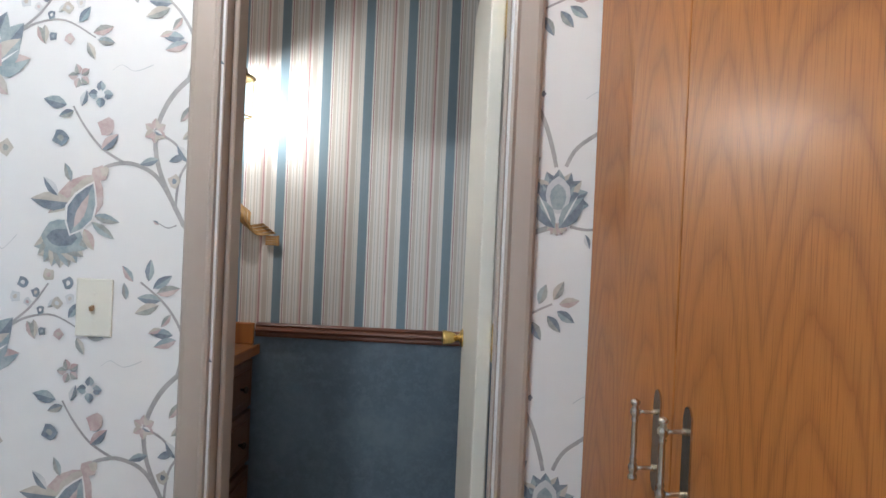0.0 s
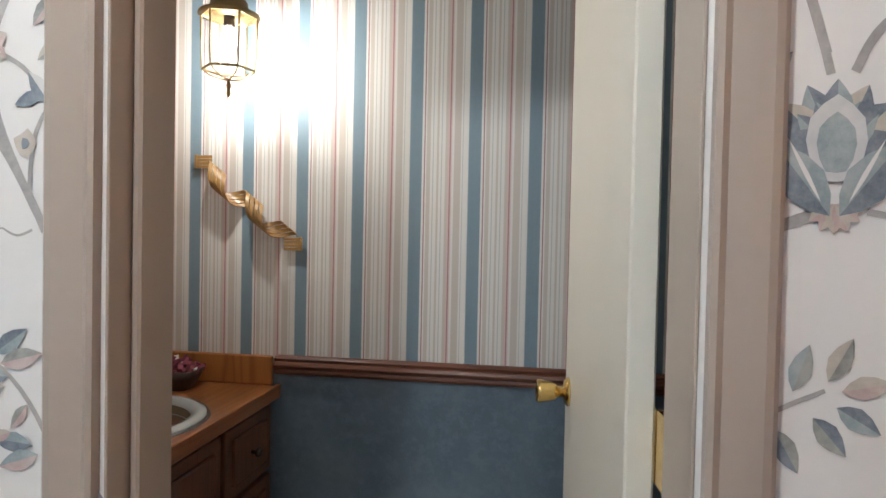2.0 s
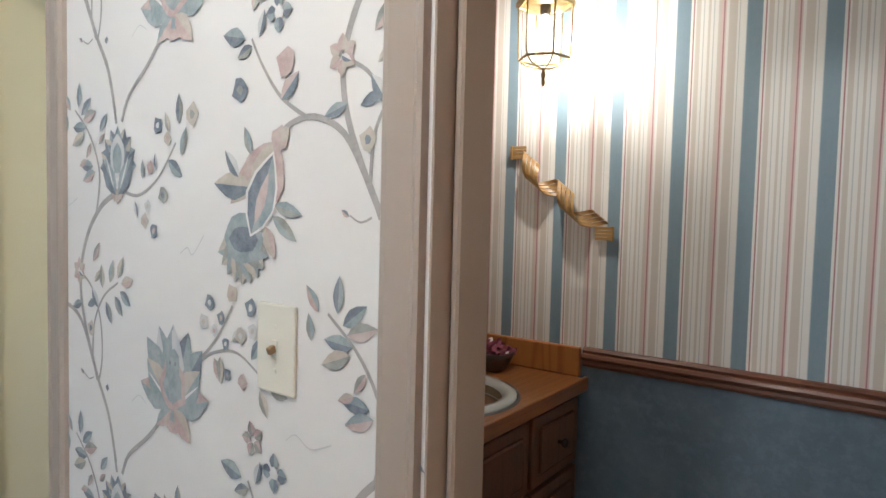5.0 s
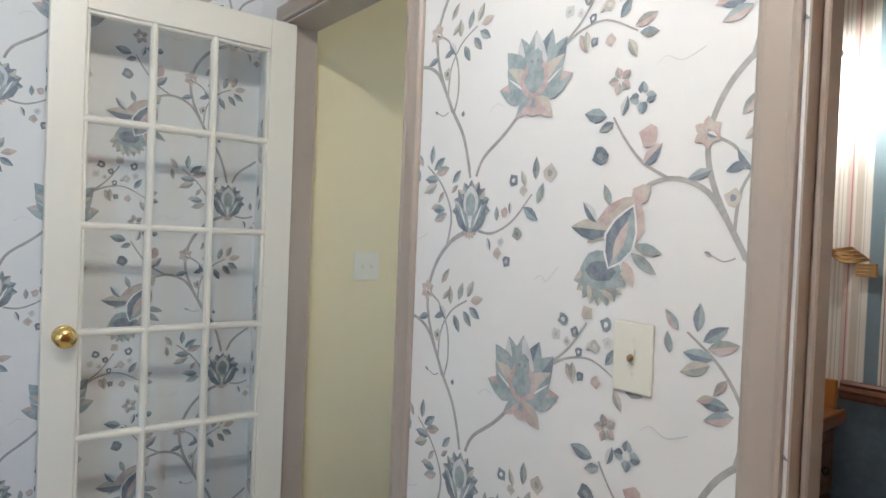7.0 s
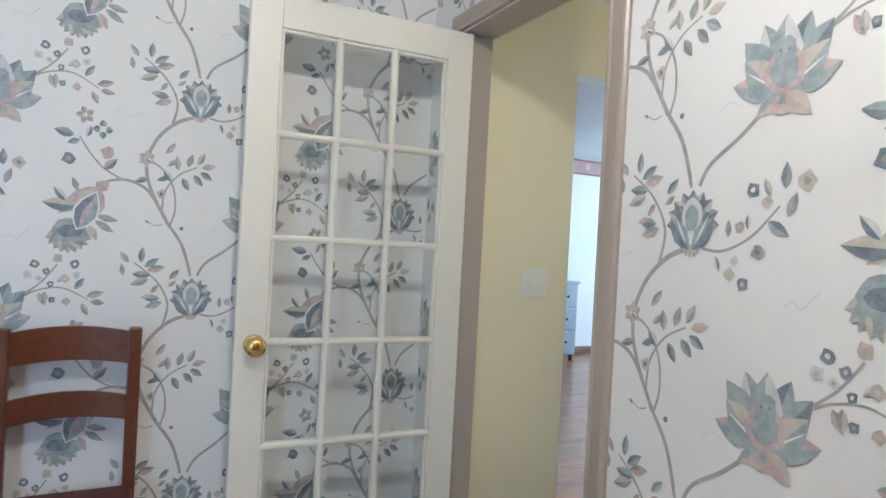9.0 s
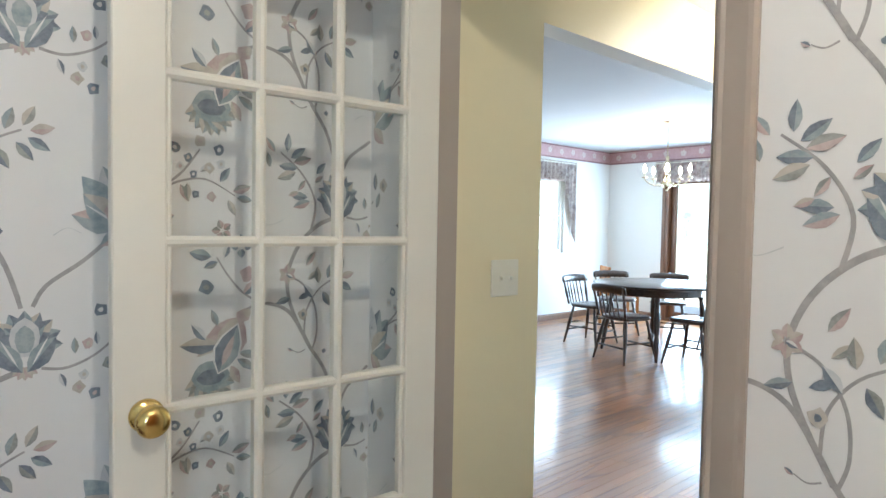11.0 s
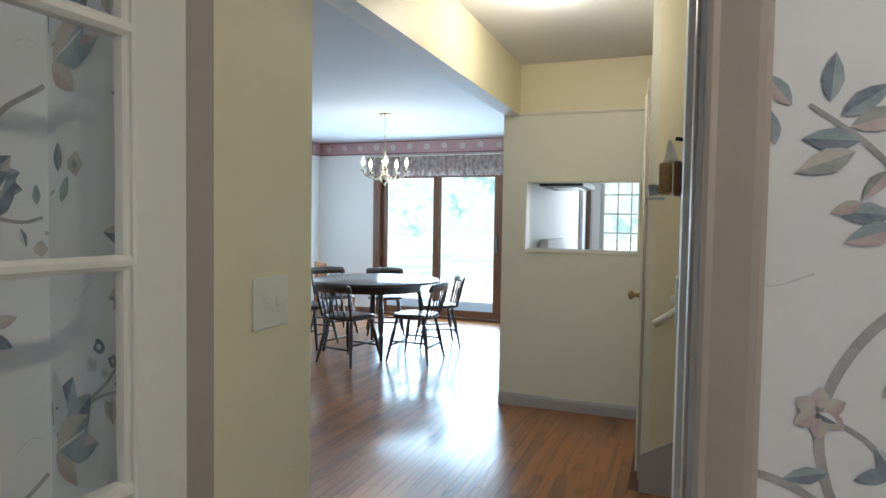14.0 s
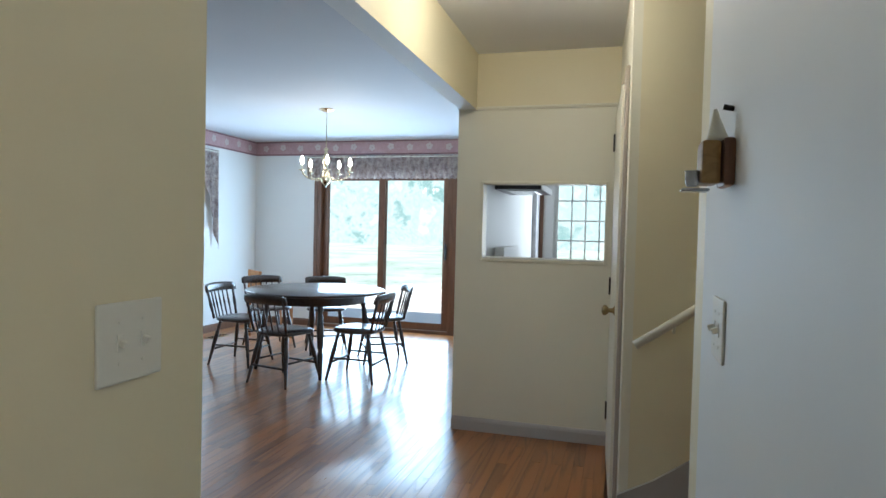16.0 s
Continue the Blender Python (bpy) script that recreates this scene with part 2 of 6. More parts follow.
LGLASS = pane_glass("lantern_glass")
CLOUDY = Nodes("cloudy_glass").done((0.80, 0.83, 0.85), 0.18, 0.0, **{"Transmission Weight": 0.55})
# brass paled so that its colour holds the glare of the lit bulbs
GLAREBRASS = metal("glare_paled_brass", (0.76, 0.66, 0.46), 0.25)
CRYSTAL = glass("clear_glass", (0.98, 0.99, 0.98))
BLUEGLASS = glass("teal_glass", (0.25, 0.52, 0.58), 0.05)
BULB = glow("lit_bulb", (1.0, 0.90, 0.72), 22)
DIFFUSER = glow("lit_diffuser", (1.0, 0.93, 0.80), 7)
ENAMEL = painted("grey_white_enamel", (0.46, 0.48, 0.46), 0.15, 0.04, 60)
BASIN = painted("worn_sand_basin", (0.30, 0.285, 0.225), 0.22, 0.14, 30, (0.19, 0.145, 0.085))
ROSE = painted("burgundy_petal", (0.16, 0.018, 0.035), 0.6, 0.2, 70)
PETALPINK = painted("dried_pink_petal", (0.30, 0.06, 0.10), 0.7, 0.25, 70)
LEAFG = painted("dried_leaf", (0.09, 0.08, 0.03), 0.7, 0.2, 70)
AMBERW = painted("orange_ribbon", (0.42, 0.15, 0.035), 0.5, 0.15, 50)
CANDLE = painted("rose_candle_wax", (0.45, 0.13, 0.11), 0.4, 0.1, 50)
DARKBOWL = painted("dark_basket", (0.045, 0.022, 0.016), 0.5, 0.2, 60)
BLACK = painted("black_enamel", (0.02, 0.02, 0.022), 0.3, 0.05, 60)
GREYPAPER = sponged("grey_patterned_paper", (0.38, 0.39, 0.42), (0.55, 0.55, 0.57), (0.66, 0.66, 0.66))
MAUVE = sponged("mauve_border_paper", (0.40, 0.24, 0.24), (0.47, 0.29, 0.29), (0.53, 0.36, 0.35))
BORDERLINE = painted("border_edge", (0.25, 0.13, 0.14), 0.6, 0.05)
BORDERDOT = painted("border_flower", (0.58, 0.50, 0.48), 0.6, 0.05)
FABRIC = sponged("floral_curtain_cloth", (0.20, 0.12, 0.12), (0.52, 0.42, 0.38), (0.74, 0.70, 0.64), 16, 70)
CUSHION = painted("dark_red_seat_pad", (0.11, 0.030, 0.022), 0.6, 0.15, 60)
# the pale tones put the glare of strong sun into the grass colour
GRASS = sponged("glare_washed_lawn", (0.10, 0.17, 0.12), (0.36, 0.42, 0.34), (0.56, 0.58, 0.52), 0.35, 2.5)
BARK = painted("bark", (0.26, 0.24, 0.21), 0.9, 0.2, 30, None, 0.6)
FOLIAGE = painted("leaves", (0.20, 0.29, 0.24), 0.6, 0.25, 3)
DRESSER = painted("blue_grey_furniture_paint", (0.42, 0.50, 0.56), 0.4, 0.06, 60)
CARPETSTEP = wood("stair_tread", (0.30, 0.135, 0.055), (0.20, 0.085, 0.034), 1, 0.3, 7.0, 0.3)
TILE = sponged("vinyl_floor", (0.42, 0.36, 0.28), (0.50, 0.44, 0.35), (0.56, 0.50, 0.42))
SIDING = painted("outer_siding", (0.60, 0.58, 0.52), 0.7, 0.05)


# ---- building blocks ----
def mesh_from(name, verts, faces, mats, index=None, smooth=False):
    me = bpy.data.meshes.new(name)
    me.from_pydata(verts, [], faces)
    for m in mats:
        me.materials.append(m)
    if index is not None:
        me.polygons.foreach_set("material_index", index)
    if smooth:
        me.polygons.foreach_set("use_smooth", [True] * len(me.polygons))
    me.update()
    return me


def put(name, bm, material, parent=None, label="", smooth=False):
    bmesh.ops.recalc_face_normals(bm, faces=bm.faces)
    me = bpy.data.meshes.new(name)
    bm.to_mesh(me)
    bm.free()
    me.materials.append(material)
    if smooth:
        me.polygons.foreach_set("use_smooth", [True] * len(me.polygons))
    ob = new(name, me)
    ob.parent = parent
    return tagged(ob, label)


part = put


def empty(name, label, category, m=None, group="", kind=""):
    ob = new(name)
    ob.empty_display_size = 0.1
    if m is not None:
        ob.matrix_basis = m
    return tagged(ob, label, category, group, kind)


def cuboid(x0, x1, y0, y1, z0, z1, bevel=0.0, segments=1, bm=None, turn=None):
    out = bm or bmesh.new()
    made = bmesh.ops.create_cube(out, size=1.0, matrix=Matrix.LocRotScale(((x0 + x1) / 2, (y0 + y1) / 2, (z0 + z1) / 2), None, (abs(x1 - x0), abs(y1 - y0), abs(z1 - z0))))["verts"]
    if bevel:
        edges = list({e for v in made for e in v.link_edges})
        made = list({v for v in bmesh.ops.bevel(out, geom=edges, offset=bevel, segments=segments, affect="EDGES", profile=0.6)["verts"]} | {v for v in made if v.is_valid})
    if turn is not None:
        bmesh.ops.transform(out, matrix=turn, verts=[v for v in made if v.is_valid])
    return out


def lathe(profile, around=20, m=None, bm=None, cap=True):
    """A turned shape about z from (radius, height) pairs."""
    out = bm or bmesh.new()
    rings = []
    m = m or Matrix()
    for r, z in profile:
        rings.append([out.verts.new(m @ Vector((r * math.cos(k * math.tau / around), r * math.sin(k * math.tau / around), z))) for k in range(around)])
    for a, b in zip(rings, rings[1:]):
        for k in range(around):
            out.faces.new((a[k], a[(k + 1) % around], b[(k + 1) % around], b[k]))
    if cap:
        out.faces.new(rings[0][::-1])
        out.faces.new(rings[-1])
    return out


def between(a, b):
    """A pose at a whose z axis points to b, and the length."""
    a, b = Vector(a), Vector(b)
    return Matrix.Translation(a) @ (b - a).to_track_quat("Z", "Y").to_matrix().to_4x4(), (b - a).length


def rod(a, b, r, r2=None, around=10, bm=None):
    m, n = between(a, b)
    return lathe([(r, 0), (r if r2 is None else r2, n)], around, m, bm)


def tube(points, r, around=8, bm=None):
    out = bm or bmesh.new()
    pts = [Vector(p) for p in points]
    rings = []
    for i, p in enumerate(pts):
        d = (pts[min(i + 1, len(pts) - 1)] - pts[max(i - 1, 0)]).normalized()
        q = d.to_track_quat("Z", "Y")
        rings.append([out.verts.new(p + q @ Vector((r * math.cos(k * math.tau / around), r * math.sin(k * math.tau / around), 0))) for k in range(around)])
    for a, b in zip(rings, rings[1:]):
        for k in range(around):
            out.faces.new((a[k], a[(k + 1) % around], b[(k + 1) % around], b[k]))
    out.faces.new(rings[0][::-1])
    out.faces.new(rings[-1])
    return out


def extrude_profile(profile, a, b, up=(0, 0, 1), bm=None):
    """Sweeps (out, up) points straight from a to b; out points to the left of the way."""
    out = bm or bmesh.new()
    a, b, up = Vector(a), Vector(b), Vector(up)
    side = up.cross((b - a).normalized()).normalized()
    rows = [[out.verts.new(p + side * u + up * v) for u, v in profile] for p in (a, b)]
    n = len(profile)
    for k in range(n):
        out.faces.new((rows[0][k], rows[0][(k + 1) % n], rows[1][(k + 1) % n], rows[1][k]))
    out.faces.new(rows[0])
    out.faces.new(rows[1][::-1])
    return out


def slab(name, axis, t0, t1, u0, u1, z0, z1, mats, choose, holes=(), cuts_u=(), cuts_z=(), label="", category="wall"):
    """A wall of the setting: t is its thickness axis, u runs along it. choose(side, u, z) gives the material's index."""
    us = sorted({u0, u1, *[c for h in holes for c in h[:2]], *cuts_u})
    zs = sorted({z0, z1, *[c for h in holes for c in h[2:]], *cuts_z})
    us, zs = [u for u in us if u0 <= u <= u1], [z for z in zs if z0 <= z <= z1]
    solid = lambda i, j: 0 <= i < len(us) - 1 and 0 <= j < len(zs) - 1 and not any(h[0] <= (us[i] + us[i + 1]) / 2 <= h[1] and h[2] <= (zs[j] + zs[j + 1]) / 2 <= h[3] for h in holes)
    place = (lambda t, u, z: (t, u, z)) if axis == "x" else (lambda t, u, z: (u, t, z))
    verts, faces, index = [], [], []

    def quad(pts, mi):
        faces.append(tuple(range(len(verts), len(verts) + 4)))
        verts.extend(pts)
        index.append(mi)

    for i in range(len(us) - 1):
        for j in range(len(zs) - 1):
            if not solid(i, j):
                continue
            a, b, c, d = us[i], us[i + 1], zs[j], zs[j + 1]
            mu, mz = (a + b) / 2, (c + d) / 2
            for t, side in ((t0, -1), (t1, 1)):
                pts = [place(t, a, c), place(t, b, c), place(t, b, d), place(t, a, d)]
                quad(pts if (side == -1) == (axis == "y") else pts[::-1], choose(side, mu, mz))
            for di, uu in ((-1, a), (1, b)):
                if not solid(i + di, j):
                    quad([place(t0, uu, c), place(t1, uu, c), place(t1, uu, d), place(t0, uu, d)], choose(0, mu, mz))
            for dj, zz in ((-1, c), (1, d)):
                if not solid(i, j + dj):
                    quad([place(t0, a, zz), place(t0, b, zz), place(t1, b, zz), place(t1, a, zz)], choose(0, mu, mz))
    return tagged(new(name, mesh_from(name, verts, faces, mats, index)), label, category, kind="structure")


def plain(name, x0, x1, y0, y1, z0, z1, material, label, category):
    return tagged(put(name, cuboid(x0, x1, y0, y1, z0, z1), material), label, category, kind="structure")


# ---- large structure ----
YA, YB = 1.25, 1.37          # the papered wall between nook, powder room and hall
CEILZ, BEAM = 2.48, 2.12
PL, PR = -0.578, 0.042       # powder room doorway
HL, HR = -2.345, -1.578      # hall doorway
HEAD = 2.045
HALLX, HALLY = -2.478, 1.885  # face and end of the yellow hall wall
PASSY = 4.93                   # the wall with the pass-through
STAIRY = 3.74                  # the wall above the stairs
CORNER = 2.57                  # end of the white hall wall


def north_mat(side, u, z):
    if side == -1:
        return 0
    if side == 0:
        return 3
    return 4 if u < -1.55 else (1 if z > 0.88 else 2)


wall_north = slab("wall_north", "y", YA, YB, -2.74, 1.0, 0, CEILZ, [PAPER, STRIPE, SLATE, TAUPE, YELLOW], north_mat, [(PL, PR, 0, HEAD), (HL, HR, 0, HEAD)], (-1.55,), (0.88,), "white wallpaper with blue and pink trailing flowers, two doorways")
wall_west = slab("wall_west", "x", -2.70, -2.58, -2.4, YA, 0, CEILZ, [PAPER, WHITE], lambda s, u, z: 0 if s == 1 else 1, label="white wallpaper with blue and pink trailing flowers")
slab("wall_south", "y", -2.52, -2.4, -2.70, 1.0, 0, CEILZ, [PAPER, WHITE], lambda s, u, z: 0 if s == 1 else 1, label="papered nook wall behind the walk")
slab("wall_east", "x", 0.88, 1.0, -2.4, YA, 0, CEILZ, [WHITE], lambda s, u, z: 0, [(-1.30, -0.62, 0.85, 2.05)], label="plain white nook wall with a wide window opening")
# powder room
slab("wall_powder_back", "y", 2.37, 2.44, -1.59, 1.0, 0, CEILZ, [STRIPE, SLATE, WHITE], lambda s, u, z: 2 if s >= 0 else (0 if z > 0.88 else 1), (), (), (0.88,), "blue and cream striped wallpaper above slate blue dado")
slab("wall_powder_west", "x", -1.59, -1.43, YB, 2.37, 0, CEILZ, [STRIPE, SLATE, WHITE], lambda s, u, z: (0 if z > 0.88 else 1) if s == 1 else 2, (), (), (0.88,), "striped wallpaper side and white hall side")
slab("wall_powder_east", "x", 0.88, 1.0, YB, 2.37, 0, CEILZ, [STRIPE, SLATE], lambda s, u, z: 0 if z > 0.88 else 1, (), (), (0.88,), "striped wallpaper above slate blue dado")
slab("wall_hall_end", "y", 2.44, CORNER, -1.59, 2.3, 0, 4.6, [WHITE, YELLOW], lambda s, u, z: 0 if s == 0 and u < -1.5 else 1, label="pale wall along the stairs")
# hall
slab("wall_hall_west", "x", -2.66, HALLX, YB, HALLY, 0, CEILZ, [YELLOW, WHITE], lambda s, u, z: 0 if s >= 0 else 1, label="pale yellow painted wall beside the dining opening")
slab("beam", "x", -2.80, -2.69, HALLY, PASSY, BEAM, CEILZ, [YELLOW, WHITE], lambda s, u, z: 0 if s == 1 else 1, label="yellow painted header above the wide dining opening")
# one yellow paint; below the moulding CREAM puts the light on it into colour
slab("wall_pass", "y", PASSY, PASSY + 0.11, -2.81, -1.785, 0, CEILZ, [CREAM, WHITE, YELLOW], lambda s, u, z: (2 if z > 2.13 else 0) if s == -1 else 1, [(-2.635, -1.848, 1.142, 1.640)], (), (2.13,), "yellow wall coloured paler below the moulding as if lit, with a framed pass-through opening")
CLOSET = Matrix.Translation((-1.785, PASSY, 0)) @ pose(0, 0, 0, 0, 0, 2.2)
slab("wall_closet", "x", 0, 0.07, -1.19, 0.11, 0, CEILZ, [CREAM], lambda s, u, z: 0, label="cream wall holding the closet door").matrix_basis = CLOSET
slab("wall_stairs", "y", STAIRY, STAIRY + 0.1, -1.70, 2.3, 0, 4.6, [YELLOW], lambda s, u, z: 0, label="pale yellow wall above the stairs")
slab("wall_stairs_end", "x", 2.3, 2.4, CORNER, STAIRY, 0, 4.6, [YELLOW], lambda s, u, z: 0, label="pale yellow wall at the top of the stairs")
slab("wall_stairs_upper", "x", -1.65, -1.59, CORNER, STAIRY, CEILZ, 4.6, [YELLOW], lambda s, u, z: 0, label="upper wall over the foot of the stairs")
# dining room and kitchen
SLY = 8.48
slab("wall_dining_north", "y", SLY, SLY + 0.14, -6.72, 1.0, 0, CEILZ, [WHITE, SIDING], lambda s, u, z: 0 if s <= 0 else 1, [(-5.65, -3.77, 0.0, 2.09), (-2.52, -1.45, 0.95, 2.0)], label="white wall with the sliding door and kitchen window")
slab("wall_dining_west", "x", -6.72, -6.60, 1.8, SLY, 0, CEILZ, [WHITE, SIDING], lambda s, u, z: 0 if s >= 0 else 1, [(6.27, 7.37, 0.95, 2.0)], label="white wall with a curtained window")
slab("wall_dining_south", "y", 1.8, 1.92, -6.72, -2.78, 0, CEILZ, [WHITE], lambda s, u, z: 0, label="plain white wall closing the dining room")
slab("wall_dining_east", "x", -2.81, -2.74, PASSY + 0.11, SLY, 0, CEILZ, [WHITE], lambda s, u, z: 0, label="white wall between dining room and kitchen")
slab("wall_kitchen_east", "x", 0.9, 1.0, PASSY + 0.11, SLY, 0, CEILZ, [WHITE], lambda s, u, z: 0, label="plain kitchen wall")
slab("wall_kitchen_south", "y", PASSY, PASSY + 0.11, -1.65, 1.0, 0, CEILZ, [WHITE], lambda s, u, z: 0, label="plain kitchen wall")
# ceilings and floors
plain("ceiling_nook", -2.72, 1.0, -2.52, YA + 0.06, CEILZ, CEILZ + 0.1, CEIL, "white nook ceiling", "ceiling")
plain("ceiling_powder", -1.55, 1.0, YA + 0.06, 2.46, CEILZ, CEILZ + 0.1, CEIL, "white powder room ceiling", "ceiling")
plain("ceiling_hall", -2.74, -1.55, YA + 0.06, PASSY + 0.06, CEILZ, CEILZ + 0.1, CEIL, "pale hall ceiling", "ceiling")
plain("ceiling_dining", -6.72, -2.74, 1.8, SLY + 0.14, CEILZ, CEILZ + 0.1, CEILSHADE, "white dining room ceiling, greyed in colour for cool shade", "ceiling")
plain("ceiling_kitchen", -2.74, 1.0, PASSY + 0.06, SLY + 0.14, CEILZ, CEILZ + 0.1, CEIL, "white kitchen ceiling", "ceiling")
plain("ceiling_stairs", -1.65, 2.4, 2.30, STAIRY + 0.1, 4.6, 4.7, CEIL, "white ceiling high over the stairs", "ceiling")
plain("floor_nook", -2.58, 0.88, -2.4, 2.37, -0.06, 0.0, TILE, "beige vinyl nook floor", "floor")
floor_hall = plain("floor_hall", -6.72, 2.4, 1.37, SLY + 0.14, -0.07, -0.014, DARKOAK, "subfloor under the oak boards", "floor")
plain("floor_kitchen", -2.74, 1.0, PASSY + 0.11, SLY, -0.014, 0.0, TILE, "beige vinyl kitchen floor", "floor")
plain("ground", -400, 400, SLY + 0.14, 500, -0.5, -0.35, GRASS, "lawn behind the house, coloured pale for sun glare", "ground")
plain("ground_east", 1.0, 400, -400, SLY + 0.14, -0.5, -0.35, GRASS, "lawn beside the house, coloured pale for sun glare", "ground")
plain("ground_side", -400, -6.72, -400, SLY + 0.14, -0.5, -0.35, GRASS, "lawn beside the house, coloured pale for sun glare", "ground")

# ---- trim ----
CASE = [(0, 0), (0.014, 0.0), (0.016, 0.006), (0.0125, 0.013), (0.0135, 0.022), (0.015, 0.036), (0.016, 0.050), (0.0145, 0.058), (0.009, 0.064), (0, 0.064)]


def casing(name, x0, x1, y, sign, material, label, head=HEAD):
    """A moulded casing round an opening in a wall that faces -y (sign -1) or +y."""
    ob = empty(name, label, "door casing", kind="structure")
    for u, d in ((x0 - 0.006, -1), (x1 + 0.006, 1)):
        bm = bmesh.new()
        low = [bm.verts.new((u + d * v, y + sign * o, 0)) for o, v in CASE]
        top = [bm.verts.new((u + d * v, y + sign * o, head + 0.006 + v)) for o, v in CASE]
        for k in range(len(CASE)):
            q = (k + 1) % len(CASE)
            bm.faces.new((low[k], low[q], top[q], top[k]))
        bm.faces.new(low)
        bm.faces.new(top)
        part("side_casing", bm, material, ob)
    bm = bmesh.new()
    ends = [[bm.verts.new((u + d * v, y + sign * o, head + 0.006 + v)) for o, v in CASE] for u, d in ((x0 - 0.006, -1), (x1 + 0.006, 1))]
    for k in range(len(CASE)):
        q = (k + 1) % len(CASE)
        bm.faces.new((ends[0][k], ends[0][q], ends[1][q], ends[1][k]))
    part("head_casing", bm, material, ob)
    return ob


def jamb(name, x0, x1, y0, y1, material, label, stop_y, head=HEAD, stops=2):
    ob = empty(name, label, "door jamb", kind="structure")
    for k, (u, d) in enumerate(((x0, 1), (x1, -1))):
        part("side_jamb", cuboid(u, u + d * 0.004, y0, y1, 0, head, 0.001), material, ob)
        if k >= stops:
            continue
        part("door_stop", cuboid(u + d * 0.004, u + d * 0.016, stop_y, stop_y + 0.034, 0, head - 0.004, 0.003), material, ob)
    part("head_jamb", cuboid(x0, x1, y0, y1, head - 0.004, head, 0.001), material, ob)
    return ob


casing("powder_casing", PL, PR, YA, -1, TAUPE, "taupe painted moulded casing of the powder room doorway")
casing("powder_inner_casing", PL, PR, YB, 1, RAILW, "stained wood casing inside the powder room")
jamb("powder_jamb", PL, PR, YA - 0.002, YB + 0.002, TAUPE, "taupe painted door jamb with a stop", 1.285, HEAD, 1)
casing("hall_casing", HL, HR, YA, -1, TAUPE, "taupe painted moulded casing of the hall doorway")
jamb("hall_jamb", HL, HR, YA - 0.002, YB + 0.002, TAUPE, "taupe painted door jamb of the hall doorway", 1.305, HEAD, 0)

BASE = [(0, 0), (0.014, 0), (0.014, 0.065), (0.010, 0.078), (0.005, 0.086), (0, 0.088)]


def baseboard(a, b, material=TRIMGREY, label="grey painted baseboard"):
    return tagged(put("baseboard", extrude_profile(BASE, a, b), material), label, "baseboard", kind="structure")


baseboard((HL, YB, 0), (HALLX, YB, 0))
baseboard((HALLX, YB, 0), (HALLX, HALLY, 0))
baseboard((-1.785, PASSY, 0), (-2.81, PASSY, 0))
baseboard((-1.59, CORNER, 0), (-1.59, YB, 0))
baseboard((-2.58, 1.25, 0), (-2.58, -2.4, 0), TAUPE, "taupe painted baseboard")
baseboard((HL - 0.07, 1.25, 0), (-2.58, 1.25, 0), TAUPE, "taupe painted baseboard")
baseboard((PL - 0.07, 1.25, 0), (HR + 0.07, 1.25, 0), TAUPE, "taupe painted baseboard")
baseboard((-5.72, SLY, 0), (-6.60, SLY, 0), FRAMEW, "brown wooden baseboard")
baseboard((-6.60, SLY, 0), (-6.60, 1.92, 0), FRAMEW, "brown wooden baseboard")
RAILP = [(0, 0), (0.010, 0.0), (0.014, 0.008), (0.012, 0.016), (0.018, 0.020), (0.022, 0.028), (0.018, 0.036), (0.012, 0.039), (0.014, 0.047), (0.008, 0.054), (0, 0.056)]
tagged(put("chair_rail", extrude_profile(RAILP, (0.88, 2.37, 0.852), (-0.862, 2.37, 0.852)), RAILW), "dark stained moulded chair rail on the striped wall", "chair rail", kind="structure")
tagged(put("picture_moulding", extrude_profile([(0, 0), (0.012, 0.003), (0.016, 0.014), (0.010, 0.024), (0, 0.026)], (-1.785, PASSY, 2.112), (-2.81, PASSY, 2.112)), CREAM), "thin cream moulding across the pass-through wall", "moulding", kind="structure")

# frame of the pass-through
pf = empty("pass_through_frame", "thin white painted frame lining the pass-through", "opening frame", kind="structure")
for a, b, c, d in ((-2.647, -2.629, 1.130, 1.652), (-1.854, -1.836, 1.130, 1.652), (-2.629, -1.854, 1.634, 1.652), (-2.629, -1.854, 1.130, 1.148)):
    part("frame_strip", cuboid(a, b, PASSY - 0.012, PASSY + 0.115, c, d, 0.003), CREAM, pf)
tagged(put("pass_sill", cuboid(-2.629, -1.854, PASSY + 0.01, PASSY + 0.17, 1.148, 1.156, 0.002), WHITE), "white shelf in the pass-through", "sill", kind="structure")


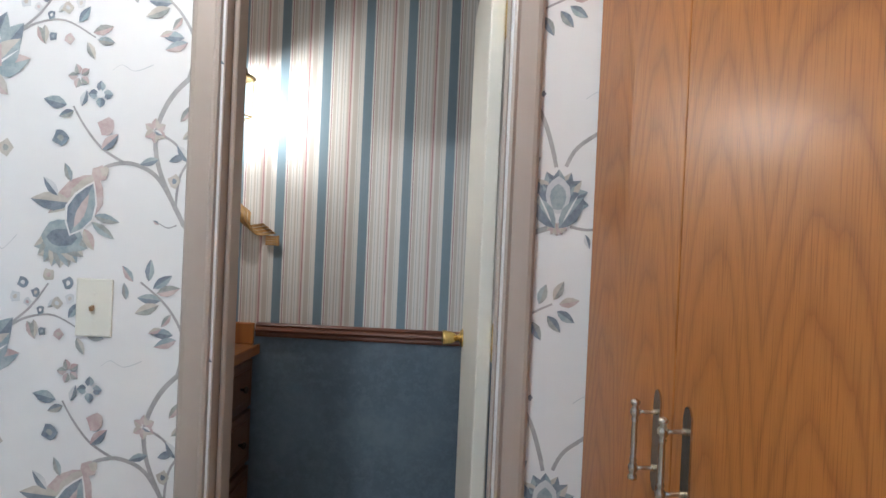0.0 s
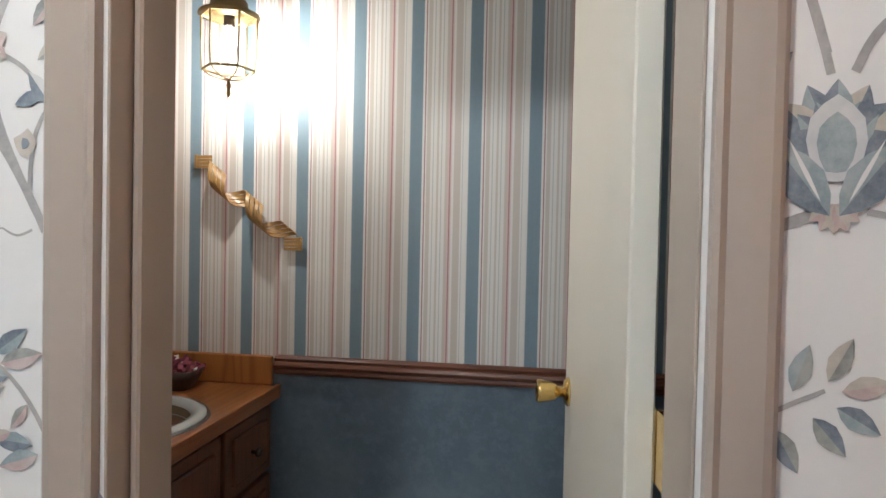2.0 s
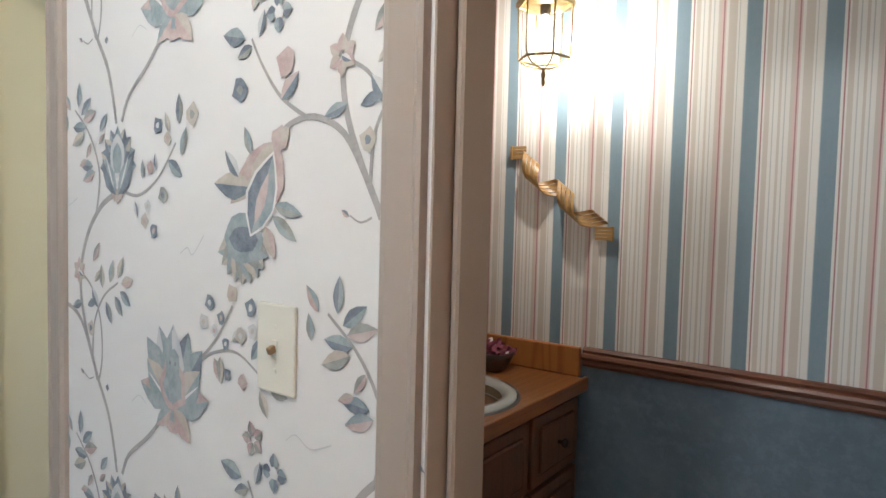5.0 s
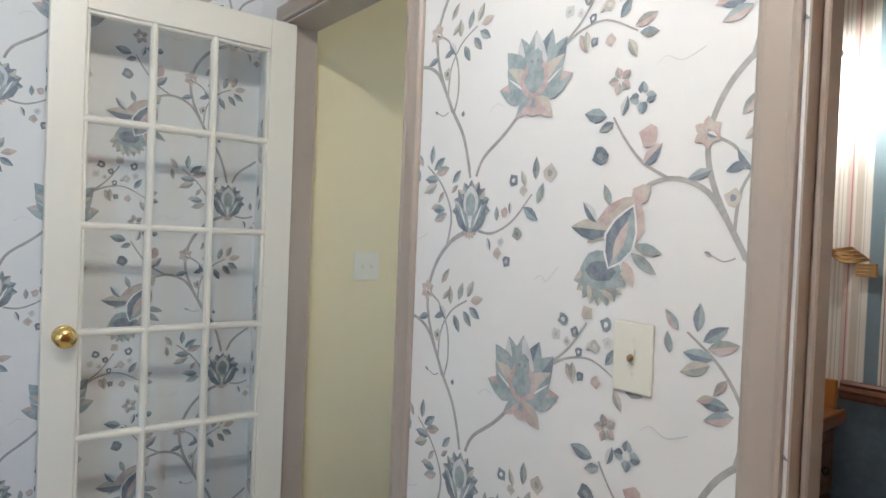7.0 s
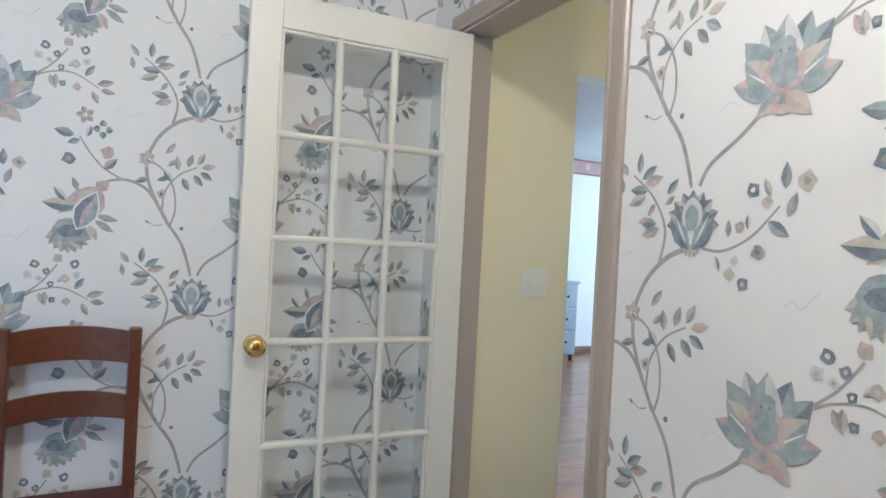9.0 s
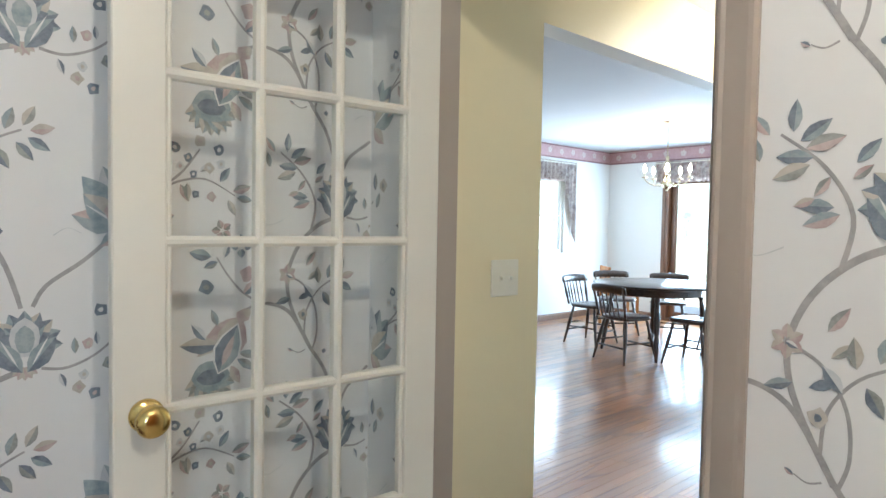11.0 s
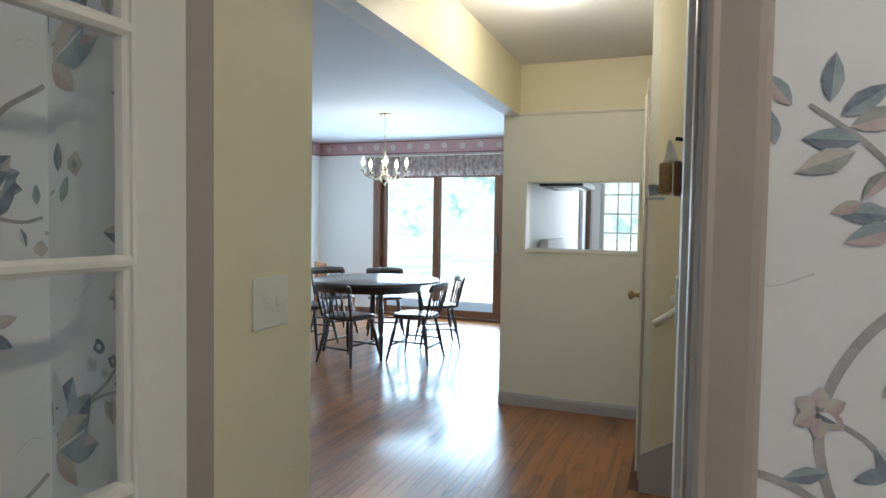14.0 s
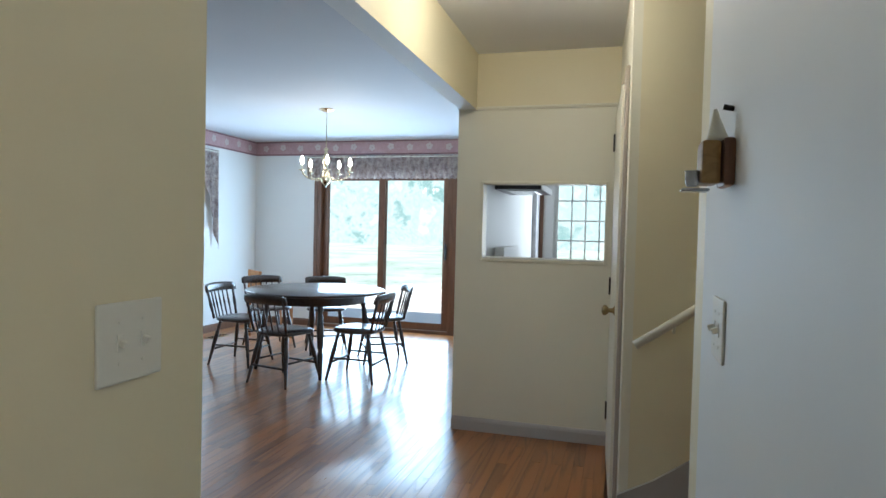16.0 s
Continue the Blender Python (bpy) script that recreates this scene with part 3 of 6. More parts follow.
# ---- sliding glass door ----
def slider():
    ob = empty("sliding_door", "brown wooden sliding glass patio door with two panels", "patio door", kind="structure")
    x0, x1 = -5.65, -3.77
    for a, b, c, d in ((x0, x0 + 0.05, 0, 2.09), (x1 - 0.05, x1, 0, 2.09), (x0 + 0.05, x1 - 0.05, 2.04, 2.09), (x0 + 0.05, x1 - 0.05, 0, 0.035)):
        part("outer_frame", cuboid(a, b, SLY - 0.012, SLY + 0.13, c, d, 0.003), FRAMEW, ob)
    for a, b, y in ((x0 + 0.05, -4.69, SLY + 0.075), (-4.785, x1 - 0.05, SLY + 0.03)):
        panel = part("door_panel", cuboid(a, a + 0.085, y - 0.018, y + 0.018, 0.04, 2.035, 0.004), FRAMEW, ob)
        part("stile", cuboid(b - 0.085, b, y - 0.018, y + 0.018, 0.04, 2.035, 0.004), FRAMEW, panel)
        part("top_rail", cuboid(a + 0.085, b - 0.085, y - 0.018, y + 0.018, 1.955, 2.035, 0.004), FRAMEW, panel)
        part("bottom_rail", cuboid(a + 0.085, b - 0.085, y - 0.018, y + 0.018, 0.04, 0.13, 0.004), FRAMEW, panel)
        pane = part("pane", cuboid(a + 0.085, b - 0.085, y - 0.003, y + 0.003, 0.13, 1.955), PANE, panel)
        pane.visible_shadow = False
    part("handle", cuboid(-3.875, -3.85, SLY - 0.03, SLY + 0.014, 0.95, 1.15, 0.006), IRON, ob, "dark pull handle")
    for a, b, c, d in ((x0 - 0.05, x0, 0, 2.15), (x1, x1 + 0.05, 0, 2.15), (x0, x1, 2.09, 2.15)):
        part("trim_board", cuboid(a, b, SLY - 0.02, SLY, c, d, 0.004), FRAMEW, ob)
    return ob


slider()


def grid_window(name, axis, t0, t1, u0, u1, z0, z1, cols, rows, label, bar=0.018, material=None):
    """A window of panes filling an opening in a wall."""
    material = material or WHITE
    ob = empty(name, label, "window", kind="structure")
    place = (lambda t, s, u, v, c, d, bv=0.002: cuboid(t, s, u, v, c, d, bv)) if axis == "x" else (lambda t, s, u, v, c, d, bv=0.002: cuboid(u, v, t, s, c, d, bv))
    tm = (t0 + t1) / 2
    fr = 0.045
    for a, b, c, d in ((u0, u0 + fr, z0, z1), (u1 - fr, u1, z0, z1), (u0 + fr, u1 - fr, z1 - fr, z1), (u0 + fr, u1 - fr, z0, z0 + fr)):
        part("window_frame", place(tm - 0.025, tm + 0.025, a, b, c, d), material, ob)
    for i in range(1, cols):
        u = u0 + fr + (u1 - u0 - 2 * fr) * i / cols
        part("upright_bar", place(tm - 0.012, tm + 0.012, u - bar / 2, u + bar / 2, z0 + fr, z1 - fr), material, ob)
    for j in range(1, rows):
        z = z0 + fr + (z1 - z0 - 2 * fr) * j / rows
        part("cross_bar", place(tm - 0.010, tm + 0.010, u0 + fr, u1 - fr, z - bar / 2, z + bar / 2), material, ob)
    pane = part("pane", place(tm - 0.003, tm + 0.003, u0 + fr, u1 - fr, z0 + fr, z1 - fr, 0), PANE, ob)
    pane.visible_shadow = False
    return ob


grid_window("window_kitchen", "y", SLY, SLY + 0.14, -2.52, -1.45, 0.95, 2.0, 6, 4, "white kitchen window divided into small panes")
grid_window("window_dining", "x", -6.72, -6.60, 6.27, 7.37, 0.95, 2.0, 1, 2, "white dining room sash window")
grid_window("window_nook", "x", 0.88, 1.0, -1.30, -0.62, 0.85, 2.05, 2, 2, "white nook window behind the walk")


# ---- french door ----
def french_door():
    n, thick, top = 0.758, 0.035, 2.032
    ob = empty("french_door", "ivory painted fifteen-pane french door standing open against the papered wall", "door", pose(-2.305, 1.272, 0, 0, 0, -92.6))
    # the leaf runs along its own x from the hinge; its room side is y = 0
    ya, yb = 0.096, 0.663
    zs = [0.298, 0.624, 0.949, 1.275, 1.600, 1.926]
    part("hinge_stile", cuboid(0, ya, -thick, 0, 0.012, top, 0.003), DOORW, ob)
    part("lock_stile", cuboid(yb, n, -thick, 0, 0.012, top, 0.003), DOORW, ob)
    part("top_rail", cuboid(ya, yb, -thick, 0, zs[-1], top, 0.003), DOORW, ob)
    part("bottom_rail", cuboid(ya, yb, -thick, 0, 0.012, zs[0], 0.003), DOORW, ob)
    bar = [(-0.016, -0.004), (-0.016, 0.004), (-0.010, 0.011), (0.010, 0.011), (0.016, 0.004), (0.016, -0.004), (0.010, -0.011), (-0.010, -0.011)]
    mid = -thick / 2

    def muntin(name, ends):
        bm = bmesh.new()
        rows = [[bm.verts.new(p) for p in end] for end in ends]
        for i in range(8):
            bm.faces.new((rows[0][i], rows[0][(i + 1) % 8], rows[1][(i + 1) % 8], rows[1][i]))
        part(name, bm, DOORW, ob)

    for k in (1, 2):
        u = ya + (yb - ya) * k / 3
        muntin("upright_muntin", [[(u + b, mid + a, z) for a, b in bar] for z in (zs[0], zs[-1])])
    for z in zs[1:-1]:
        muntin("cross_muntin", [[(u, mid + a * 0.98, z + b) for a, b in bar] for u in (ya, yb)])
    for i in range(3):
        for j in range(5):
            a, b = ya + (yb - ya) * i / 3, ya + (yb - ya) * (i + 1) / 3
            p = part("pane", cuboid(a, b, mid - 0.0015, mid + 0.0015, zs[j], zs[j + 1]), PANE, ob)
            p.visible_shadow = False
    for z0, z1 in ((zs[0], zs[0] + 0.011), (zs[-1] - 0.011, zs[-1])):
        part("glazing_bead", cuboid(ya, yb, mid - 0.011, mid + 0.011, z0, z1, 0.003), DOORW, ob)
    for a, b in ((ya, ya + 0.011), (yb - 0.011, yb)):
        part("glazing_bead", cuboid(a, b, mid - 0.011, mid + 0.011, zs[0] + 0.011, zs[-1] - 0.011, 0.003), DOORW, ob)
    for y, s in ((0, -1), (-thick, 1)):
        m = Matrix.Translation((n - 0.058, y, 0.945)) @ pose(0, 0, 0, 90 * s, 0, 0)
        part("rose", lathe([(0.032, 0), (0.032, 0.004), (0.026, 0.009), (0.012, 0.012), (0.011, 0.03)], 24, m), BRASS, ob, "brass rose", True)
        part("knob", lathe([(0.011, 0.026), (0.022, 0.030), (0.030, 0.042), (0.031, 0.052), (0.026, 0.062), (0.012, 0.066)], 24, m), BRASS, ob, "polished brass knob", True)
    for z in (0.22, 1.02, 1.82):
        part("hinge", rod((-0.004, -thick - 0.003, z - 0.045), (-0.004, -thick - 0.003, z + 0.045), 0.006), BRASS, ob, "brass hinge")


french_door()


# ---- powder room door ----
def powder_door():
    a, b = Vector((0.001, 1.412, 0)), Vector((-0.037, 2.025, 0))
    d = (b - a)
    ob = empty("powder_door", "ivory painted flush door standing open into the powder room", "door", Matrix.Translation(a) @ pose(0, 0, 0, 0, 0, math.degrees(math.atan2(d.y, d.x))))
    n = d.length
    part("leaf", cuboid(0, n, -0.036, 0.0, 0.012, 2.022, 0.003), DOORW, ob)
    for s, y in ((1, 0.0), (-1, -0.036)):
        m = Matrix.Translation((n - 0.062, y, 0.945)) @ pose(0, 0, 0, -90 * s, 0, 0)
        part("rose", lathe([(0.030, 0), (0.030, 0.004), (0.024, 0.010), (0.012, 0.013), (0.011, 0.028)], 24, m), BRASS, ob, "brass rose", True)
        part("knob", lathe([(0.011, 0.024), (0.017, 0.030), (0.021, 0.040), (0.0245, 0.060), (0.0245, 0.066), (0.021, 0.069), (0.019, 0.067)], 24, m), BRASS, ob, "polished brass knob", True)
    part("latch_plate", cuboid(n, n + 0.002, -0.029, -0.007, 0.915, 0.975, 0.001), BRASS, ob, "brass latch plate")
    for z in (0.22, 1.02, 1.80):
        part("hinge", cuboid(-0.038, 0.03, -0.0385, -0.036, z - 0.045, z + 0.045, 0.001), BRASS, ob, "brass hinge leaf")
        part("hinge_pin", rod((-0.004, -0.040, z - 0.045), (-0.004, -0.040, z + 0.045), 0.005), BRASS, ob, "brass hinge pin")


powder_door()


# ---- oak pantry ----
def pantry():
    ob = empty("pantry_cabinet", "tall honey oak pantry cabinet with two long doors", "cabinet", Matrix.Translation((0.232, 1.246, 0)) @ pose(0, 0, 0, 0, 0, 6) @ Matrix.Translation((0, -0.392, 0)))
    part("body", cuboid(0.022, 0.55, -1.45, 0.392, 0.10, 2.44, 0.002), OAK, ob)
    part("toe_kick", cuboid(0.09, 0.55, -1.45, 0.392, 0.0, 0.10), DARKOAK, ob)
    edges = (0.392, -0.03, -0.452, -0.95, -1.448)
    for k, (b, a) in enumerate(zip(edges, edges[1:])):
        door = part("door", cuboid(0, 0.020, a + 0.001, b - 0.001, 0.12, 2.43, 0.003, 2), PANTRYOAK, ob)
        side = a + 0.050 if k % 2 == 0 else b - 0.050
        zc = 0.968
        plate = bmesh.new()
        rows = [[plate.verts.new((x, side + 0.012 * u, zc + v)) for u, v in ((-1, -0.062), (-0.6, -0.074), (0, -0.078), (0.6, -0.074), (1, -0.062), (1, 0.062), (0.6, 0.074), (0, 0.078), (-0.6, 0.074), (-1, 0.062))] for x in (-0.003, 0.0)]
        plate.faces.new(rows[0])
        plate.faces.new(rows[1][::-1])
        for i in range(10):
            plate.faces.new((rows[0][i], rows[0][(i + 1) % 10], rows[1][(i + 1) % 10], rows[1][i]))
        part("back_plate", plate, NICKEL, door, "antique nickel back plate with rounded ends")
        bar = [(0.001, -0.063), (0.007, -0.060), (0.0075, -0.056), (0.004, -0.051), (0.007, -0.046), (0.0075, -0.040), (0.004, -0.034), (0.0058, -0.031), (0.0042, -0.026), (0.0048, 0.0)]
        part("pull_bar", lathe(bar + [(r, -z) for r, z in bar[-2::-1]], 12, Matrix.Translation((-0.036, side, zc))), NICKEL, door, "turned nickel pull bar with button ends", True)
        for z in (zc - 0.043, zc + 0.043):
            part("pull_post", lathe([(0.006, 0), (0.004, 0.006), (0.003, 0.018), (0.0036, 0.034)], 10, Matrix.Translation((-0.002, side, z)) @ pose(0, 0, 0, 0, -90, 0)), NICKEL, door, "", True)
    return ob


pantry()


# ---- switches ----
def switch_plate(name, m, gangs, label, w=None, h=0.124):
    """A toggle switch plate that faces its own -y."""
    ob = empty(name, label, "light switch", m)
    w = w or 0.034 + 0.046 * gangs
    part("plate", cuboid(-w / 2, w / 2, -0.006, 0, -h / 2, h / 2, 0.0035, 2), PLASTIC, ob)
    for k in range(gangs):
        x = (k - (gangs - 1) / 2) * 0.046
        part("slot", cuboid(x - 0.006, x + 0.006, -0.0075, -0.006, -0.013, 0.013, 0.001), PLASTIC, ob)
        part("toggle", cuboid(x - 0.004, x + 0.004, -0.018, -0.006, -0.002, 0.009, 0.0015, 1, None, pose(0, 0, 0, 18, 0, 0)), AMBERTOG if gangs == 1 else PLASTIC, ob)
        for z in (-0.031, 0.031):
            part("screw", lathe([(0.0032, 0), (0.003, 0.0012)], 8, Matrix.Translation((x, -0.006, z)) @ pose(0, 0, 0, 90, 0, 0)), PLASTIC, ob)
    return ob


AMBERTOG = painted("brown_toggle", (0.30, 0.20, 0.10), 0.4, 0.05)
switch_plate("light_switch", pose(-0.844, 1.25, 1.080), 1, "ivory single toggle switch plate on floral wallpaper", 0.082, 0.128)
switch_plate("light_switch", pose(HALLX, 1.712, 1.147, 0, 0, 90), 2, "ivory double toggle switch plate on yellow wall", 0.128, 0.120)
switch_plate("light_switch", pose(-1.59, 2.19, 1.153, 0, 0, -90), 2, "ivory double toggle switch plate on the white hall wall", 0.118, 0.115)


# ---- vanity ----
def vanity():
    ob = empty("vanity_cabinet", "dark oak vanity cabinet with panelled doors and drawers", "vanity", Matrix.Translation((-0.865, 1.872, 0)))
    part("body", cuboid(-0.555, -0.02, -0.495, 0.49, 0.09, 0.785, 0.002), DARKOAK, ob)
    part("toe_kick", cuboid(-0.555, -0.08, -0.495, 0.49, 0.0, 0.09), DARKOAK, ob)

    def raised(name, a, b, c, d, knob_at):
        front = part(name, cuboid(-0.02, 0.0, a, b, c, d, 0.004, 2), DARKOAK, ob)
        part("raised_panel", cuboid(0.0, 0.007, a + 0.035, b - 0.035, c + 0.03, d - 0.03, 0.006, 1), DARKOAK, front)
        part("knob", lathe([(0.006, 0), (0.005, 0.012), (0.013, 0.018), (0.014, 0.024), (0.008, 0.029)], 14, Matrix.Translation((0.005, *knob_at)) @ pose(0, 0, 0, 0, 90, 0)), IRON, front, "dark metal knob", True)

    for c, d in ((0.58, 0.765), (0.36, 0.565), (0.12, 0.34)):
        raised("drawer", 0.20, 0.475, c, d, (0.337, (c + d) / 2))
    raised("false_drawer", -0.47, 0.18, 0.58, 0.765, (-0.15, 0.672))
    raised("door", -0.47, -0.15, 0.12, 0.55, (-0.175, 0.42))
    raised("door", -0.14, 0.18, 0.12, 0.55, (-0.105, 0.42))


vanity()


def countertop():
    ob = empty("countertop", "wooden vanity countertop with an oval sink cut-out and backsplash", "countertop", Matrix.Translation((-1.085, 1.90, 0.82)))
    bm = bmesh.new()
    n = 48
    hx, hy = 0.192, 0.192
    cy = 0.05
    x0, x1, y0, y1 = -0.343, 0.228, -0.525, 0.468
    for z in (0.0, -0.035):
        rim, edge = [], []
        for k in range(n):
            a = k * math.tau / n
            c, s = math.cos(a), math.sin(a)
            rim.append(bm.verts.new((hx * c, cy + hy * s, z)))
            f = min((x1 if c > 0 else -x0) / max(abs(c), 1e-6), ((y1 - cy) if s > 0 else (cy - y0)) / max(abs(s), 1e-6))
            edge.append(bm.verts.new((f * c, cy + f * s, z)))
        if z == 0.0:
            tr, te = rim, edge
        for k in range(n):
            q = (k + 1) % n
            bm.faces.new((rim[k], rim[q], edge[q], edge[k]) if z == 0 else (rim[q], rim[k], edge[k], edge[q]))
    for k in range(n):
        q = (k + 1) % n
        bm.faces.new((te[k], te[q], edge[q], edge[k]))
        bm.faces.new((tr[q], tr[k], rim[k], rim[q]))
    part("worktop", bm, OAKTOP, ob)
    part("front_edge", cuboid(x1, x1 + 0.012, y0, y1, -0.038, 0.002, 0.004, 2), OAKTOP, ob)
    part("backsplash", cuboid(x0, x1 - 0.012, y1 - 0.018, y1, 0.0, 0.085, 0.003), OAK, ob)
    part("side_splash", cuboid(x0, x0 + 0.018, y0, y1 - 0.018, 0.0, 0.085, 0.003), OAK, ob)
    sink = empty("sink", "round grey-white enamel sink with a worn sandy bowl", "sink", Matrix.Translation((-1.085, 1.95, 0.82)) @ Matrix.Scale(0.96, 4))
    part("rim", lathe([(0.178, -0.004), (0.184, 0.010), (0.200, 0.014), (0.216, 0.008), (0.219, 0.0005), (0.190, 0.0005), (0.178, -0.03)], 56, None, None, False), ENAMEL, sink, "", True)
    part("steel_ring", lathe([(0.2185, 0.0005), (0.224, 0.006), (0.227, 0.0005)], 56, None, None, False), DULLSTEEL, sink, "dull steel clamping ring", True)
    part("bowl", lathe([(0.180, 0.000), (0.178, -0.05), (0.172, -0.09), (0.155, -0.128), (0.11, -0.148), (0.03, -0.153), (0.002, -0.153)], 56, None, None, False), BASIN, sink, "sand-coloured sink bowl", True)
    part("drain", lathe([(0.024, -0.1525), (0.024, -0.150), (0.014, -0.149), (0.002, -0.150)], 20), STEEL, sink, "steel drain", True)
    tap = empty("faucet", "small brass faucet behind the sink", "faucet", Matrix.Translation((-1.365, 1.95, 0.82)))
    part("base", cuboid(-0.022, 0.022, -0.075, 0.075, 0, 0.014, 0.006, 2), BRASS, tap)
    part("spout", tube([(0, 0, 0.012), (0.0, 0, 0.06), (0.03, 0, 0.085), (0.075, 0, 0.085), (0.10, 0, 0.065)], 0.010, 12), BRASS, tap, "", True)
    for y in (-0.055, 0.055):
        part("tap_handle", lathe([(0.012, 0.012), (0.010, 0.03), (0.018, 0.036), (0.018, 0.05), (0.008, 0.054)], 14, Matrix.Translation((0, y, 0))), BRASS, tap, "", True)


countertop()


def mirror_cabinet():
    ob = empty("mirror_cabinet", "honey oak medicine cabinet with a mirrored door", "cabinet", Matrix.Translation((-1.43, 1.905, 1.185)))
    x = 0.12
    part("body", cuboid(0, x - 0.02, -0.36, 0.335, 0, 0.86, 0.002), OAK, ob)
    door = part("frame_stile", cuboid(x - 0.02, x, 0.262, 0.335, 0, 0.86, 0.004, 2), OAK, ob)
    part("frame_stile", cuboid(x - 0.02, x, -0.36, -0.287, 0, 0.86, 0.004, 2), OAK, ob)
    part("frame_rail", cuboid(x - 0.02, x, -0.287, 0.262, 0, 0.07, 0.004, 2), OAK, ob)
    part("frame_rail", cuboid(x - 0.02, x, -0.287, 0.262, 0.79, 0.86, 0.004, 2), OAK, ob)
    part("mirror", cuboid(x - 0.018, x - 0.008, -0.287, 0.262, 0.07, 0.79), MIRROR, ob, "clear mirror")
    for z in (0.10, 0.50):
        part("hinge", cuboid(x, x + 0.004, 0.30, 0.315, z - 0.028, z + 0.028, 0.001), OLDBRASS, door, "dark hinge")


mirror_cabinet()


def lantern():
    ob = empty("hanging_lantern", "hexagonal brass pendant lantern with clear glass, lit", "lamp", Matrix.Translation((-0.908, 2.148, 0.026)))
    z0, z1, r0, r1 = 1.662, 1.800, 0.066, 0.070
    corner = lambda k, r, z: (r * math.cos(k * math.tau / 6 + 0.3), r * math.sin(k * math.tau / 6 + 0.3), z)
    for k in range(6):
        part("upright", rod(corner(k, r0, z0), corner(k, r1, z1), 0.0028, None, 6), OLDBRASS, ob)
        part("lower_rail", rod(corner(k, r0, z0), corner(k + 1, r0, z0), 0.0035, None, 6), OLDBRASS, ob)
        part("upper_rail", rod(corner(k, r1, z1), corner(k + 1, r1, z1), 0.0035, None, 6), OLDBRASS, ob)
        part("scroll", tube([corner(k, r0, z0), corner(k, r0 * 0.75, z0 - 0.014), corner(k, r0 * 0.35, z0 - 0.022), corner(k, 0.006, z0 - 0.024)], 0.0022, 6), OLDBRASS, ob)
        bm = bmesh.new()
        bm.faces.new([bm.verts.new(corner(*p)) for p in ((k, r0 - 0.003, z0), (k + 1, r0 - 0.003, z0), (k + 1, r1 - 0.003, z1), (k, r1 - 0.003, z1))])
        bmesh.ops.solidify(bm, geom=bm.faces[:], thickness=0.002)
        g = part("glass_pane", bm, LGLASS, ob, "clear glass pane")
        g.visible_shadow = False
    part("finial", lathe([(0.002, 1.592), (0.006, 1.600), (0.004, 1.612), (0.007, 1.622), (0.003, 1.634), (0.009, 1.640)], 12), OLDBRASS, ob, "", True)
    part("cap", lathe([(0.078, 1.800), (0.076, 1.806), (0.050, 1.818), (0.046, 1.836), (0.030, 1.850), (0.026, 1.862), (0.008, 1.868), (0.006, 1.885)], 24), OLDBRASS, ob, "domed brass cap", True)
    part("socket", lathe([(0.014, 1.800), (0.014, 1.775), (0.010, 1.772)], 12), IRON, ob)
    b = part("bulb", lathe([(0.008, 1.772), (0.014, 1.755), (0.019, 1.735), (0.015, 1.712), (0.003, 1.700)], 14), BULB, ob, "glowing bulb", True)
    b.visible_shadow = False
    for k in range(16):
        z = 1.885 + k * 0.036
        bm = bmesh.new()
        pts = [(0.009 * math.cos(a * math.tau / 10), 0.0, 0.022 * math.sin(a * math.tau / 10)) for a in range(11)]
        tube(pts, 0.0022, 5, bm)
        bmesh.ops.transform(bm, matrix=Matrix.Translation((0, 0, z + 0.018)) @ pose(0, 0, 0, 0, 0, 90 * (k % 2)), verts=bm.verts)
        part("chain_link", bm, OLDBRASS, ob)
    part("ceiling_rose", lathe([(0.006, 2.435), (0.05, 2.443), (0.055, 2.454)], 20), OLDBRASS, ob, "", True)


lantern()


def cane_spiral():
    """A wall ornament: a flat ribbon of cane slats wound into a loose spiral down a slanting line."""
    mid = Vector((-0.950, 2.37, 1.354))
    ob = empty("wall_ornament", "wound ribbon of flat golden cane slats hung on striped wallpaper", "wall decor", Matrix.Translation(mid))
    axis = Vector((0.160, 0, -0.122))
    half = axis.length
    axis.normalize()
    across, out = Vector((0.122, 0, 0.160)).normalized(), Vector((0, -1, 0))
    steps, turns, r = 80, 2.0, 0.028
    for s in range(4):
        bm = bmesh.new()
        rings = []
        for k in range(steps + 1):
            t = k / steps
            a = math.tau * turns * t - 0.6
            c = axis * (half * 0.72 * (2 * t - 1)) + across * (r * math.cos(a)) + out * (0.034 + r * math.sin(a))
            h = (across * math.cos(a) + out * math.sin(a)) * 0.0012
            o = axis * ((s - 1.5) * 0.0172)
            rings.append([bm.verts.new(c + o + axis * d + h * e) for d, e in ((-0.0072, -1), (0.0072, -1), (0.0072, 1), (-0.0072, 1))])
        for p, q in zip(rings, rings[1:]):
            for i in range(4):
                bm.faces.new((p[i], p[(i + 1) % 4], q[(i + 1) % 4], q[i]))
        bm.faces.new(rings[0])
        bm.faces.new(rings[-1][::-1])
        part("slat", bm, BAMBOO, ob)
        # the ends lie flat and level against the wall
        for x, z in ((-0.142, 0.121), (0.142, -0.117)):
            dz = (s - 1.5) * 0.0098
            part("end_slat", cuboid(x - 0.028, x + 0.028, -0.018, -0.0155, z + dz - 0.0044, z + dz + 0.0044, 0.0006), BAMBOO, ob)
    for x, z in ((-0.164, 0.121), (0.164, -0.117)):
        part("binding", cuboid(x - 0.003, x + 0.003, -0.021, -0.013, z - 0.021, z + 0.021, 0.001), BAMBOO, ob, "thin cross strip")
    part("hook", rod((-0.125, 0.0, 0.10), (-0.125, -0.016, 0.10), 0.002), OLDBRASS, ob)


cane_spiral()


